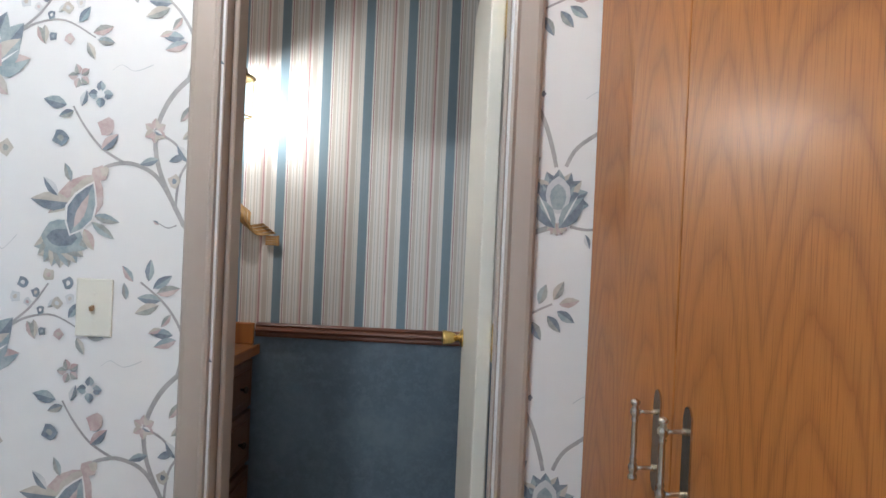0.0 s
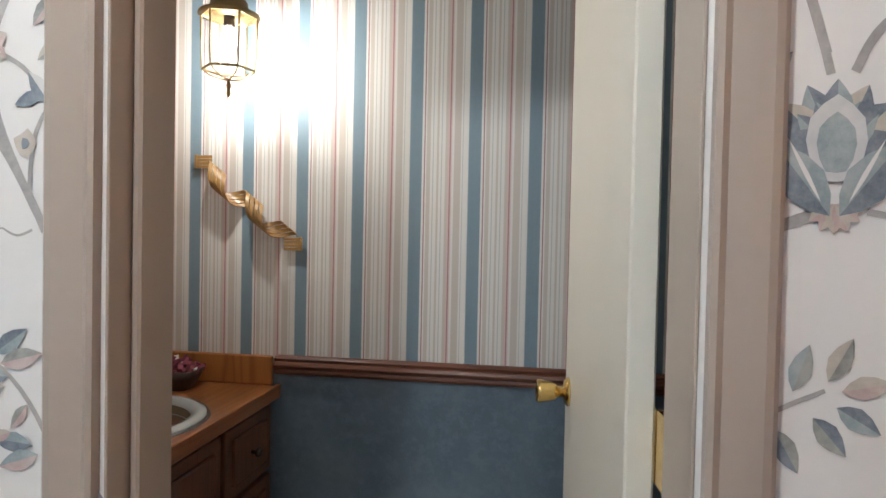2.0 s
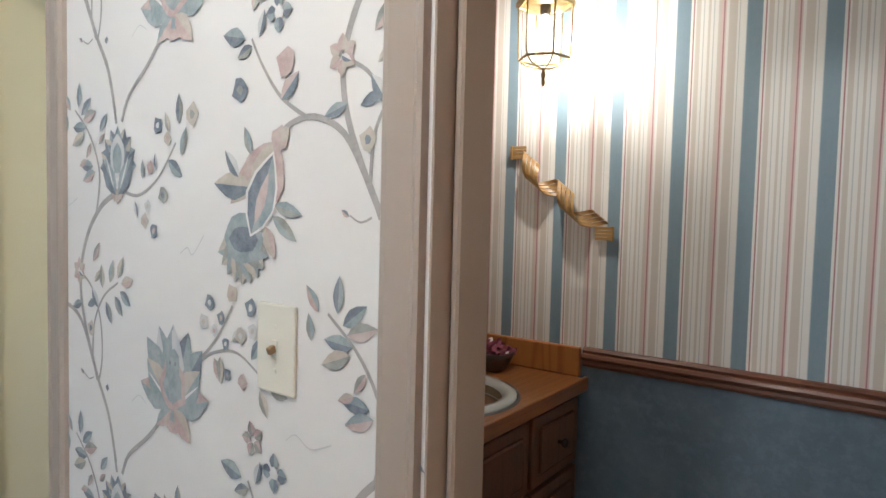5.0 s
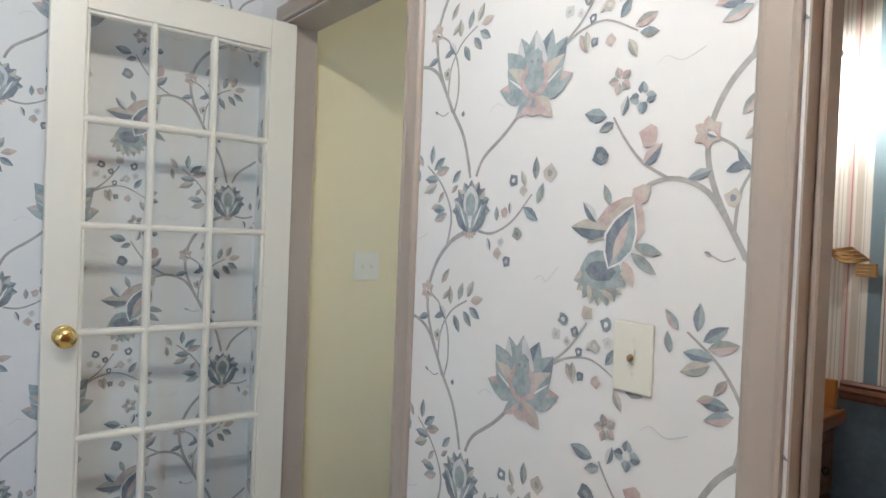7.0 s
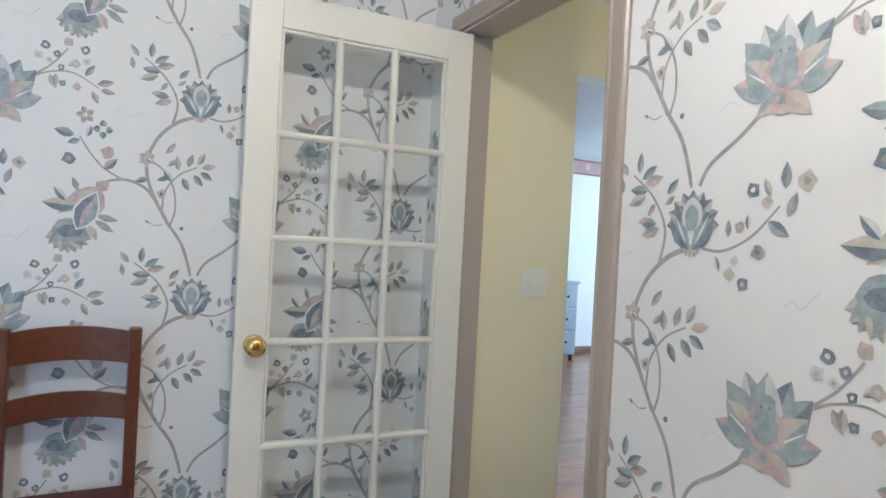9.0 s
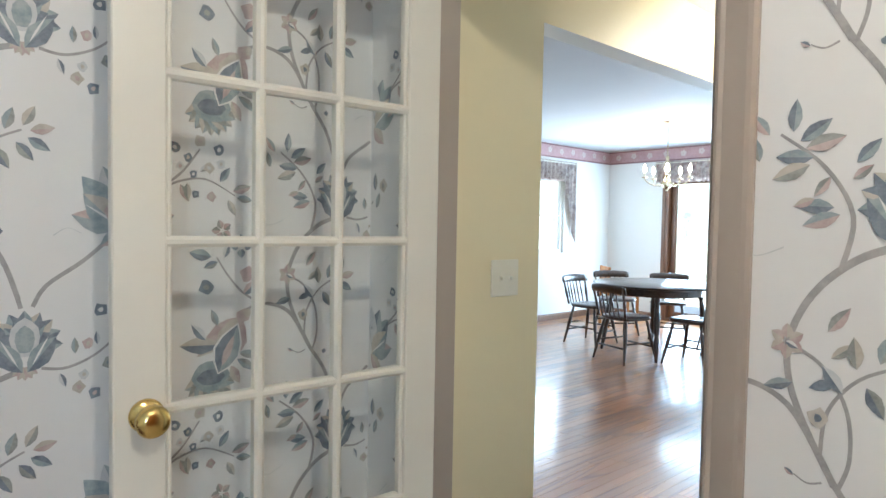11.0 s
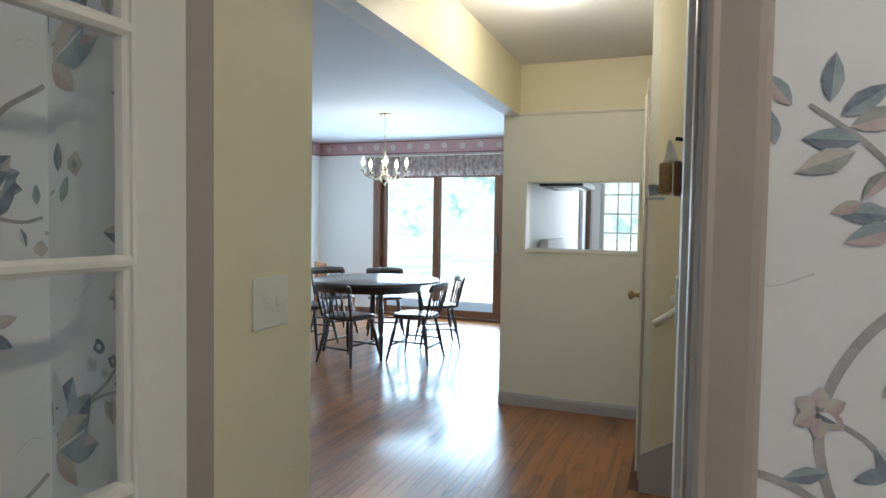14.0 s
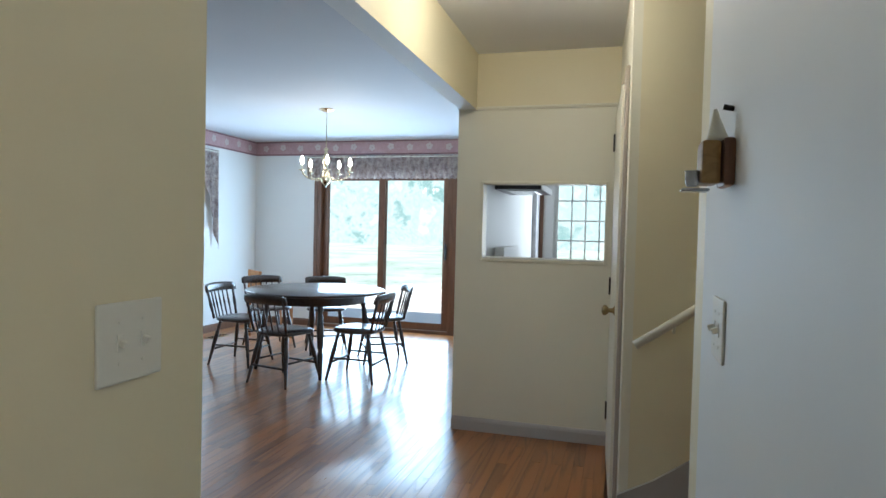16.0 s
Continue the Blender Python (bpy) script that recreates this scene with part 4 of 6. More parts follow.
def flower(bm, centre, r, rng, petals=16):
    c = Vector(centre)
    for k in range(petals):
        t = k / petals
        lift, a = 0.15 + 1.25 * (1 - t), k * 2.4
        d = Vector((math.cos(a) * math.cos(lift), math.sin(a) * math.cos(lift), math.sin(lift)))
        s = d.cross(Vector((0, 0, 1))).normalized()
        up = s.cross(d).normalized()
        w = r * (0.45 + 0.35 * t)
        n = r * (0.55 + 0.5 * t) * rng.uniform(0.85, 1.1)
        p = [c, c + d * n * 0.5 + s * w - up * r * 0.1, c + d * n + s * w * 0.5 + up * r * 0.12, c + d * n - s * w * 0.5 + up * r * 0.12, c + d * n * 0.5 - s * w - up * r * 0.1]
        bm.faces.new([bm.verts.new(q) for q in p])
    return bm


def counter_things():
    rng = random.Random(4)
    z = 0.82
    vase = empty("flower_vase", "teal glass vase holding dried burgundy roses", "vase", Matrix.Translation((-1.335, 2.285, z)))
    part("glass_body", lathe([(0.026, 0.0), (0.032, 0.006), (0.036, 0.05), (0.030, 0.11), (0.022, 0.15), (0.027, 0.165), (0.024, 0.165), (0.019, 0.15), (0.027, 0.11), (0.032, 0.05), (0.028, 0.010)], 22), BLUEGLASS, vase, "teal blue glass body", True)
    for x, y, h, r in ((-0.010, -0.025, 0.262, 0.060), (0.048, 0.015, 0.212, 0.064), (-0.005, 0.030, 0.325, 0.032), (0.066, -0.02, 0.15, 0.040)):
        part("stem", tube([(0, 0, 0.05), (x * 0.4, y * 0.4, 0.16), (x, y, h - 0.01)], 0.003, 6), LEAFG, vase, "dried stem")
        part("rose", flower(bmesh.new(), (x, y, h - 0.008), r, rng, 20), ROSE, vase, "dried burgundy rose")
    bm = bmesh.new()
    for k in range(26):
        p = Vector((rng.uniform(-0.03, 0.06), rng.uniform(-0.04, 0.05), rng.uniform(0.13, 0.23)))
        d = Vector((rng.uniform(-1, 1), rng.uniform(-1, 1), rng.uniform(-0.4, 0.8))).normalized() * 0.026
        s = d.orthogonal().normalized() * 0.009
        bm.faces.new([bm.verts.new(q) for q in (p, p + d * 0.5 + s, p + d, p + d * 0.5 - s)])
    part("leaves", bm, LEAFG, vase, "dried leaves")
    bow = empty("ribbon_ornament", "amber ribbon bundle with gilded berries beside the vase", "ornament", Matrix.Translation((-1.272, 2.300, z)))
    part("wrapped_cloth", lathe([(0.020, 0), (0.034, 0.01), (0.026, 0.05), (0.016, 0.075), (0.030, 0.12), (0.038, 0.15)], 12), AMBERW, bow)
    for k in range(7):
        a = k * 1.7
        part("berry", lathe([(0.001, -0.008), (0.006, -0.005), (0.008, 0), (0.006, 0.005), (0.001, 0.008)], 8, Matrix.Translation((0.034 * math.cos(a), 0.034 * math.sin(a), 0.07 + 0.012 * (k % 4)))), BRASS, bow, "gilded berry", True)
    for k in range(5):
        a = k * 1.25
        bm = bmesh.new()
        rows = []
        for t in range(9):
            f = t / 8
            p = Vector((math.cos(a) * (0.02 + 0.035 * math.sin(f * math.pi)), math.sin(a) * (0.02 + 0.035 * math.sin(f * math.pi)), 0.075 - 0.07 * f + 0.02 * math.sin(f * 6)))
            s = Vector((-math.sin(a), math.cos(a), 0)) * 0.011
            rows.append((bm.verts.new(p + s), bm.verts.new(p - s)))
        for r, q in zip(rows, rows[1:]):
            bm.faces.new((r[0], r[1], q[1], q[0]))
        bmesh.ops.solidify(bm, geom=bm.faces[:], thickness=0.0012)
        part("ribbon_loop", bm, AMBERW, bow)
    jar = empty("candle_jar", "small rose-coloured candle in a glass jar", "candle", Matrix.Translation((-1.375, 2.215, z)))
    part("wax", lathe([(0.021, 0.003), (0.021, 0.05), (0.004, 0.051)], 18), CANDLE, jar, "", True)
    part("glass", lathe([(0.022, 0.0), (0.025, 0.004), (0.026, 0.075), (0.0235, 0.075), (0.0225, 0.004)], 18), CRYSTAL, jar, "clear glass jar", True)
    tin = empty("soap_tin", "dark red soap dispenser behind the sink", "dispenser", Matrix.Translation((-1.385, 2.150, z)))
    part("body", lathe([(0.024, 0), (0.026, 0.01), (0.026, 0.07), (0.012, 0.085), (0.010, 0.10)], 18), CUSHION, tin, "", True)
    part("pump", tube([(0, 0, 0.10), (0, 0, 0.125), (0.035, 0, 0.12)], 0.005, 8), BRASS, tin, "brass pump", True)
    bowl = empty("potpourri_bowl", "dark woven square bowl filled with dried pink petals", "bowl", Matrix.Translation((-1.135, 2.265, z)) @ pose(0, 0, 0, 0, 0, 12) @ Matrix.Diagonal((1.18, 1.1, 1.0, 1)))
    bm = bmesh.new()
    rings = []
    for w, zz in ((0.052, 0.0), (0.066, 0.03), (0.074, 0.055), (0.070, 0.055), (0.061, 0.03), (0.048, 0.006)):
        rings.append([bm.verts.new((w * (abs(math.cos(a)) ** 0.5) * math.copysign(1, math.cos(a)), w * 0.82 * (abs(math.sin(a)) ** 0.5) * math.copysign(1, math.sin(a)), zz)) for a in [k * math.tau / 32 + 0.01 for k in range(32)]])
    for r, q in zip(rings, rings[1:]):
        for k in range(32):
            bm.faces.new((r[k], r[(k + 1) % 32], q[(k + 1) % 32], q[k]))
    bm.faces.new(rings[0][::-1])
    bm.faces.new(rings[-1])
    part("basket", bm, DARKBOWL, bowl, "", True)
    for name, material, count in (("pink_petals", PETALPINK, 190), ("burgundy_petals", ROSE, 90), ("pale_petals", PAPER, 14)):
        bm = bmesh.new()
        for k in range(count):
            x, y = rng.uniform(-0.062, 0.062), rng.uniform(-0.05, 0.05)
            p = Vector((x, y, 0.045 + rng.uniform(0, 0.038) * (1 - (x / 0.08) ** 2 - (y / 0.07) ** 2)))
            d = Vector((rng.uniform(-1, 1), rng.uniform(-1, 1), rng.uniform(-0.5, 0.9))).normalized() * rng.uniform(0.010, 0.018)
            s = d.orthogonal().normalized() * 0.008
            bm.faces.new([bm.verts.new(q) for q in (p, p + d * 0.6 + s, p + d * 1.1, p + d * 0.6 - s)])
        tagged(part(name, bm, material, bowl), kind="stuff")


counter_things()


# ---- wallpaper print ----
INKS = [print_ink("ink_slate", (0.075, 0.110, 0.160), (0.18, 0.23, 0.28)), print_ink("ink_teal", (0.20, 0.275, 0.31), (0.36, 0.42, 0.43)),
        print_ink("ink_rose", (0.44, 0.30, 0.29), (0.58, 0.47, 0.44)), print_ink("ink_sand", (0.45, 0.41, 0.34), (0.58, 0.53, 0.46)),
        print_ink("ink_olive", (0.20, 0.215, 0.20), (0.36, 0.37, 0.34)), print_ink("ink_stem", (0.28, 0.27, 0.27), (0.40, 0.38, 0.37)),
        print_ink("ink_mist", (0.55, 0.57, 0.58), (0.66, 0.66, 0.65)), print_ink("ink_paper", (0.78, 0.77, 0.75), (0.80, 0.79, 0.77))]
SL, TE, RO, SA, OL, ST, MI, WH = range(8)
TILE_W, TILE_H = 0.7285, 0.650


class Motif:
    """Flat printed shapes: faces in (u, v) with an ink and a layer."""

    def __init__(self):
        self.faces = []

    def poly(self, pts, ink, layer=0):
        self.faces.append((list(pts), ink, layer))

    def leaf(self, u, v, n, angle, inks=(SL, TE), w=0.36, layer=1):
        """A pointed leaf from its base in the direction angle, halves in two inks."""
        c, s = math.cos(radians(angle)), math.sin(radians(angle))
        prof = ((0.0, 0.0), (0.18, 0.62), (0.42, 1.0), (0.68, 0.78), (0.88, 0.33), (1.0, 0.0))
        for side, ink in ((1, inks[0]), (-1, inks[1])):
            pts = [(n * a, side * n * w * 0.5 * b) for a, b in prof]
            self.poly([(u + c * p - s * q, v + s * p + c * q) for p, q in pts], ink, layer)

    def blob(self, u, v, r, ink, layer=1, k=9, wob=0.18, squash=1.0):
        self.poly([(u + r * (1 + wob * math.sin(i * 2.6 + u * 90)) * math.cos(i * math.tau / k), v + squash * r * (1 + wob * math.sin(i * 2.6 + u * 90)) * math.sin(i * math.tau / k)) for i in range(k)], ink, layer)

    def bud(self, u, v, r, a=SL, b=MI):
        self.blob(u, v, r, a)
        self.blob(u, v, r * 0.42, b, 2, 6)

    def stem(self, pts, w0=0.007, w1=0.005, ink=ST, layer=0):
        pts = [Vector((*p, 0)) for p in pts]
        fine = []
        for i in range(len(pts) - 1):
            p0, p1, p2, p3 = pts[max(i - 1, 0)], pts[i], pts[i + 1], pts[min(i + 2, len(pts) - 1)]
            for k in range(5):
                t = k / 5
                fine.append(0.5 * (2 * p1 + (p2 - p0) * t + (2 * p0 - 5 * p1 + 4 * p2 - p3) * t * t + (3 * p1 - p0 - 3 * p2 + p3) * t ** 3))
        fine.append(pts[-1])
        edge = []
        for i, p in enumerate(fine):
            d = (fine[min(i + 1, len(fine) - 1)] - fine[max(i - 1, 0)]).normalized()
            w = (w0 + (w1 - w0) * i / (len(fine) - 1)) / 2
            edge.append(((p.x - d.y * w, p.y + d.x * w), (p.x + d.y * w, p.y - d.x * w)))
        for a, b in zip(edge, edge[1:]):
            self.poly([a[0], a[1], b[1], b[0]], ink, layer)

    def fan(self, u, v, r0, r1, start, end, count, inks, w=0.5, layer=1):
        for k in range(count):
            a = start + (end - start) * (k + 0.5) / count
            c, s = math.cos(radians(a)), math.sin(radians(a))
            self.leaf(u + r0 * c, v + r0 * s, r1 - r0, a, (inks[k % len(inks)], inks[(k + 1) % len(inks)]), w, layer)


def lotus(m, u, v):
    m.fan(u, v - 0.008, 0.018, 0.066, -15, 195, 9, (SL, TE, SL, SA), 0.62)
    m.fan(u, v - 0.006, 0.0, 0.048, 10, 170, 7, (SL, SL, TE), 0.5, 2)
    m.blob(u, v + 0.005, 0.026, MI, 3, 12, 0.05, 1.45)
    m.blob(u, v + 0.002, 0.017, TE, 4, 12, 0.05, 1.55)
    m.leaf(u - 0.004, v - 0.060, 0.082, 128, (SL, TE), 0.48, 5)
    m.leaf(u + 0.004, v - 0.060, 0.082, 52, (TE, SL), 0.48, 5)
    m.leaf(u - 0.012, v - 0.048, 0.062, 118, (WH, WH), 0.07, 6)
    m.leaf(u + 0.012, v - 0.048, 0.062, 62, (WH, WH), 0.07, 6)
    m.fan(u, v - 0.050, 0.0, 0.026, 200, 340, 5, (RO, SA), 0.6, 4)


def tulip(m, u, v):
    m.fan(u, v - 0.052, 0.02, 0.130, 40, 140, 5, (TE, SL, TE, MI, TE), 0.54, 1)
    m.leaf(u, v - 0.03, 0.100, 92, (TE, MI), 0.70, 2)
    m.leaf(u - 0.010, v - 0.052, 0.096, 166, (TE, RO), 0.54, 3)
    m.leaf(u + 0.010, v - 0.052, 0.096, 16, (RO, TE), 0.54, 3)
    m.leaf(u - 0.008, v - 0.058, 0.102, 136, (TE, SA), 0.60, 3)
    m.leaf(u + 0.008, v - 0.058, 0.102, 46, (SA, TE), 0.60, 3)
    m.leaf(u - 0.010, v - 0.050, 0.080, 148, (WH, WH), 0.06, 4)
    m.leaf(u + 0.010, v - 0.050, 0.080, 33, (WH, WH), 0.06, 4)
    m.blob(u, v - 0.020, 0.040, RO, 4, 12, 0.1, 1.0)
    m.blob(u, v - 0.020, 0.028, TE, 4, 12, 0.1, 1.0)
    m.blob(u, v + 0.012, 0.022, TE, 5, 10, 0.1, 1.3)
    m.leaf(u - 0.036, v - 0.072, 0.074, -8, (TE, RO), 0.5, 5)
    m.leaf(u + 0.004, v - 0.056, 0.068, -42, (SA, RO), 0.55, 6)
    m.leaf(u - 0.004, v - 0.058, 0.058, 216, (RO, TE), 0.5, 6)
    for k in (-1, 1):
        m.blob(u + 0.008 * k, v + 0.016, 0.0035, SL, 7, 5)


def trumpet(m, u, v):
    m.leaf(u + 0.045, v + 0.072, 0.135, 218, (SA, RO), 0.40, 1)
    m.leaf(u - 0.010, v + 0.012, 0.092, 176, (SL, SA), 0.44, 2)
    m.leaf(u - 0.040, v + 0.026, 0.052, 132, (SL, MI), 0.42, 2)
    m.leaf(u - 0.012, v + 0.056, 0.042, 112, (OL, TE), 0.42, 2)
    m.leaf(u + 0.045, v + 0.075, 0.125, 248, (RO, SA), 0.62, 2)
    m.fan(u - 0.030, v - 0.060, 0.0, 0.064, 190, 350, 9, (TE, SA, OL), 0.58, 3)
    m.blob(u - 0.028, v - 0.058, 0.045, TE, 4, 14, 0.04, 0.8)
    m.blob(u - 0.028, v - 0.060, 0.033, SL, 5, 14, 0.04, 0.55)
    m.leaf(u - 0.012, v - 0.056, 0.126, 66, (WH, WH), 0.56, 6)
    m.leaf(u - 0.010, v - 0.052, 0.116, 66, (SL, TE), 0.52, 7)
    m.leaf(u - 0.002, v - 0.038, 0.076, 66, (RO, RO), 0.26, 8)
    m.leaf(u + 0.040, v - 0.012, 0.060, -12, (TE, OL), 0.34, 2)
    m.leaf(u + 0.036, v - 0.026, 0.062, -32, (OL, TE), 0.34, 2)
    m.leaf(u + 0.020, v - 0.040, 0.050, -62, (RO, SA), 0.5, 2)
    m.blob(u + 0.050, v + 0.074, 0.017, RO, 3, 10, 0.15)
    m.blob(u + 0.062, v + 0.080, 0.010, SA, 4)


def flower_tile():
    m = Motif()
    lotus(m, 0, 0)
    tulip(m, 0.185, 0.270)
    trumpet(m, 0.400, -0.062)
    # the trunk that winds from one lotus to the next below it
    m.stem([(-0.012, -0.058), (-0.065, -0.080), (-0.118, -0.130), (-0.148, -0.200), (-0.140, -0.275), (-0.090, -0.375), (-0.038, -0.450), (-0.010, -0.530)], 0.011, 0.009)
    m.fan(-0.150, -0.200, 0.004, 0.026, 0, 360, 6, (SA, RO), 0.8, 3)
    m.leaf(-0.152, -0.200, 0.020, -25, (WH, SL), 0.5, 4)
    m.leaf(-0.140, -0.258, 0.044, 196, (SL, TE), 0.40)
    m.leaf(-0.118, -0.262, 0.044, 20, (SL, SL), 0.36)
    m.stem([(-0.142, -0.205), (-0.100, -0.230), (-0.068, -0.285), (-0.062, -0.350), (-0.075, -0.395)], 0.005, 0.006)
    m.leaf(-0.096, -0.180, 0.046, 52, (OL, RO), 0.40)
    m.leaf(-0.090, -0.216, 0.038, 38, (SA, OL), 0.40)
    m.bud(-0.104, -0.302, 0.014, SA, SL)
    m.stem([(-0.100, -0.352), (-0.092, -0.290), (-0.055, -0.240), (-0.002, -0.212)], 0.006, 0.004)
    for u, v, a, inks in ((-0.058, -0.226, 96, (OL, SA)), (-0.030, -0.214, 72, (TE, OL)), (0.000, -0.204, 62, (SA, OL)), (0.012, -0.212, 12, (SA, RO)), (-0.045, -0.248, -60, (OL, SL)), (-0.012, -0.236, -48, (SL, OL)), (0.008, -0.226, -30, (SL, TE)), (-0.074, -0.262, 128, (SL, MI))):
        m.leaf(u, v, 0.044, a, inks, 0.48)
    m.stem([(-0.096, -0.392), (-0.115, -0.398), (-0.134, -0.390)], 0.003, 0.002)
    m.leaf(-0.134, -0.392, 0.016, 150, (RO, SL), 0.5)
    m.blob(-0.040, -0.402, 0.006, SL)
    # the stem of the tulip
    m.stem([(0.158, 0.198), (0.104, 0.150), (0.038, 0.104), (0.014, 0.064)], 0.008, 0.008)
    m.stem([(-0.006, 0.062), (-0.012, 0.084)], 0.008, 0.008)
    # the spray of paired leaves beside each lotus
    m.stem([(-0.082, -0.092), (-0.070, -0.020), (-0.108, 0.048), (-0.170, 0.098)], 0.008, 0.004)
    for u, v, n, a, inks in ((-0.186, 0.098, 0.046, 128, (RO, TE)), (-0.152, 0.100, 0.052, 86, (SL, TE)), (-0.142, 0.086, 0.056, 34, (SL, TE)), (-0.134, 0.076, 0.060, 14, (OL, RO)), (-0.124, 0.062, 0.058, 176, (SL, TE)), (-0.128, 0.052, 0.062, 200, (OL, SA)), (-0.100, 0.034, 0.038, 232, (RO, OL)), (-0.068, 0.052, 0.046, 46, (SL, TE)), (-0.072, 0.030, 0.034, 36, (RO, OL)), (-0.094, -0.008, 0.056, 176, (SL, TE)), (-0.086, -0.018, 0.058, 198, (RO, TE)), (-0.120, 0.004, 0.034, 200, (RO, SA)), (-0.200, 0.060, 0.040, 100, (OL, TE))):
        m.leaf(u, v, n * 0.9, a, inks, 0.44)
    # the sprig to the right of the lotus
    m.stem([(0.028, -0.056), (0.075, -0.060), (0.135, -0.034), (0.190, 0.020)], 0.006, 0.004)
    for u, v, n, a, inks in ((0.200, 0.048, 0.052, 90, (SL, OL)), (0.172, 0.036, 0.040, 112, (OL, SA)), (0.206, 0.000, 0.050, 70, (TE, OL)), (0.168, -0.006, 0.056, -32, (SL, TE)), (0.130, -0.020, 0.030, 95, (SL, MI)), (0.088, -0.034, 0.036, 92, (TE, OL)), (0.060, -0.070, 0.034, -70, (SL, MI))):
        m.leaf(u, v, n * 0.9, a, inks, 0.44)
    for u, v, r, a, b in ((0.136, 0.050, 0.013, SL, WH), (0.166, 0.028, 0.011, SA, RO), (0.112, -0.016, 0.011, RO, SA), (0.238, 0.060, 0.017, SA, OL), (0.152, -0.060, 0.013, OL, SL), (0.104, -0.078, 0.010, MI, SA), (0.094, -0.102, 0.012, SA, RO), (0.124, -0.118, 0.012, SL, RO)):
        m.bud(u, v, r, a, b)
    # two sprays to the right of the tulip
    m.stem([(0.246, 0.290), (0.296, 0.318), (0.360, 0.326), (0.430, 0.292)], 0.006, 0.003)
    m.stem([(0.256, 0.300), (0.305, 0.340), (0.345, 0.392)], 0.006, 0.004)
    for u, v, n, a, inks in ((0.300, 0.312, 0.042, -62, (OL, RO)), (0.316, 0.316, 0.040, -88, (SA, OL)), (0.392, 0.322, 0.042, 54, (SL, TE)), (0.424, 0.302, 0.048, 16, (OL, RO)), (0.434, 0.288, 0.040, -8, (TE, OL)), (0.412, 0.282, 0.040, -62, (SA, OL)), (0.345, 0.342, 0.032, 40, (MI, OL))):
        m.leaf(u, v, n, a, inks, 0.46)
    for u, v, r, a, b in ((0.288, 0.392, 0.012, SL, MI), (0.345, 0.410, 0.013, SA, RO), (0.390, 0.394, 0.013, SL, WH), (0.318, 0.372, 0.010, SL, SA), (0.272, 0.362, 0.012, MI, SA), (0.395, 0.362, 0.011, MI, SA), (0.366, 0.352, 0.012, SA, MI), (0.335, 0.292, 0.009, SL, TE), (0.372, 0.288, 0.011, RO, SA), (0.300, 0.352, 0.009, MI, RO), (0.330, 0.336, 0.009, SL, WH)):
        m.bud(u, v, r, a, b)
    # the arm that carries the trumpet flower
    m.stem([(0.446, 0.012), (0.470, 0.030), (0.520, 0.036), (0.575, 0.012), (0.618, -0.048), (0.640, -0.088)], 0.007, 0.010)
    m.stem([(0.505, 0.036), (0.452, 0.066), (0.412, 0.110), (0.386, 0.150)], 0.006, 0.004)
    for u, v, n, a, inks in ((0.372, 0.152, 0.054, 168, (SL, TE)), (0.388, 0.140, 0.036, 200, (OL, SL)), (0.404, 0.150, 0.036, 72, (MI, SL)), (0.452, 0.062, 0.050, 42, (RO, SL))):
        m.leaf(u, v, n, a, inks, 0.5)
    m.fan(0.398, 0.212, 0.004, 0.026, 0, 360, 5, (RO, OL), 0.8)
    m.fan(0.446, 0.176, 0.005, 0.028, 45, 405, 4, (SL, TE), 0.9)
    m.blob(0.446, 0.176, 0.009, WH, 2, 8)
    m.bud(0.360, 0.084, 0.017, SL, OL)
    m.bud(0.462, 0.110, 0.019, RO, RO)
    # pale tendrils
    m.stem([(0.560, 0.240), (0.520, 0.226), (0.490, 0.238), (0.470, 0.226)], 0.0022, 0.0012, MI)
    m.stem([(0.270, -0.120), (0.240, -0.150), (0.225, -0.140), (0.205, -0.150)], 0.0022, 0.0012, MI)
    m.stem([(0.050, 0.200), (0.075, 0.215), (0.100, 0.205)], 0.002, 0.001, MI)
    # the printed repeat is a little taller than drawn
    m.faces = [([(u * 1.012, v * 1.066) for u, v in pts], ink, layer) for pts, ink, layer in m.faces]
    return m


FLOWERS = flower_tile()
ORDERED = sorted(FLOWERS.faces, key=lambda f: f[2])


def print_wall(wall, at, u0, u1, z0, z1, u_lotus, z_lotus, skip=()):
    """Prints the half-drop repeat on a wall as one thin sheet of ink, cut to the wall and its openings."""
    verts, faces, index = [], [], []
    inside = lambda u, z: u0 < u < u1 and z0 < z < z1 and not any(a < u < b and c < z < d for a, b, c, d in skip)
    for i in range(math.floor((u0 - u_lotus - 0.6) / TILE_W), math.ceil((u1 - u_lotus + 0.3) / TILE_W) + 1):
        for j in range(-4, 4):
            ou, oz = u_lotus + i * TILE_W, z_lotus + (j + 0.5 * (i % 2)) * TILE_H
            for rank, (pts, ink, layer) in enumerate(ORDERED):
                cu, cz = sum(p[0] for p in pts) / len(pts) + ou, sum(p[1] for p in pts) / len(pts) + oz
                if inside(cu, cz) and all(u0 < p[0] + ou < u1 and z0 < p[1] + oz < z1 for p in pts):
                    faces.append(tuple(range(len(verts), len(verts) + len(pts))))
                    verts.extend(at(p[0] + ou, p[1] + oz, 0.0005 + 0.000004 * rank) for p in pts)
                    index.append(ink)
    ob = new("printed_flowers", mesh_from("printed_flowers", verts, faces, INKS, index))
    ob.parent = wall
    return tagged(ob, "blue and rose flower print", kind="stuff")


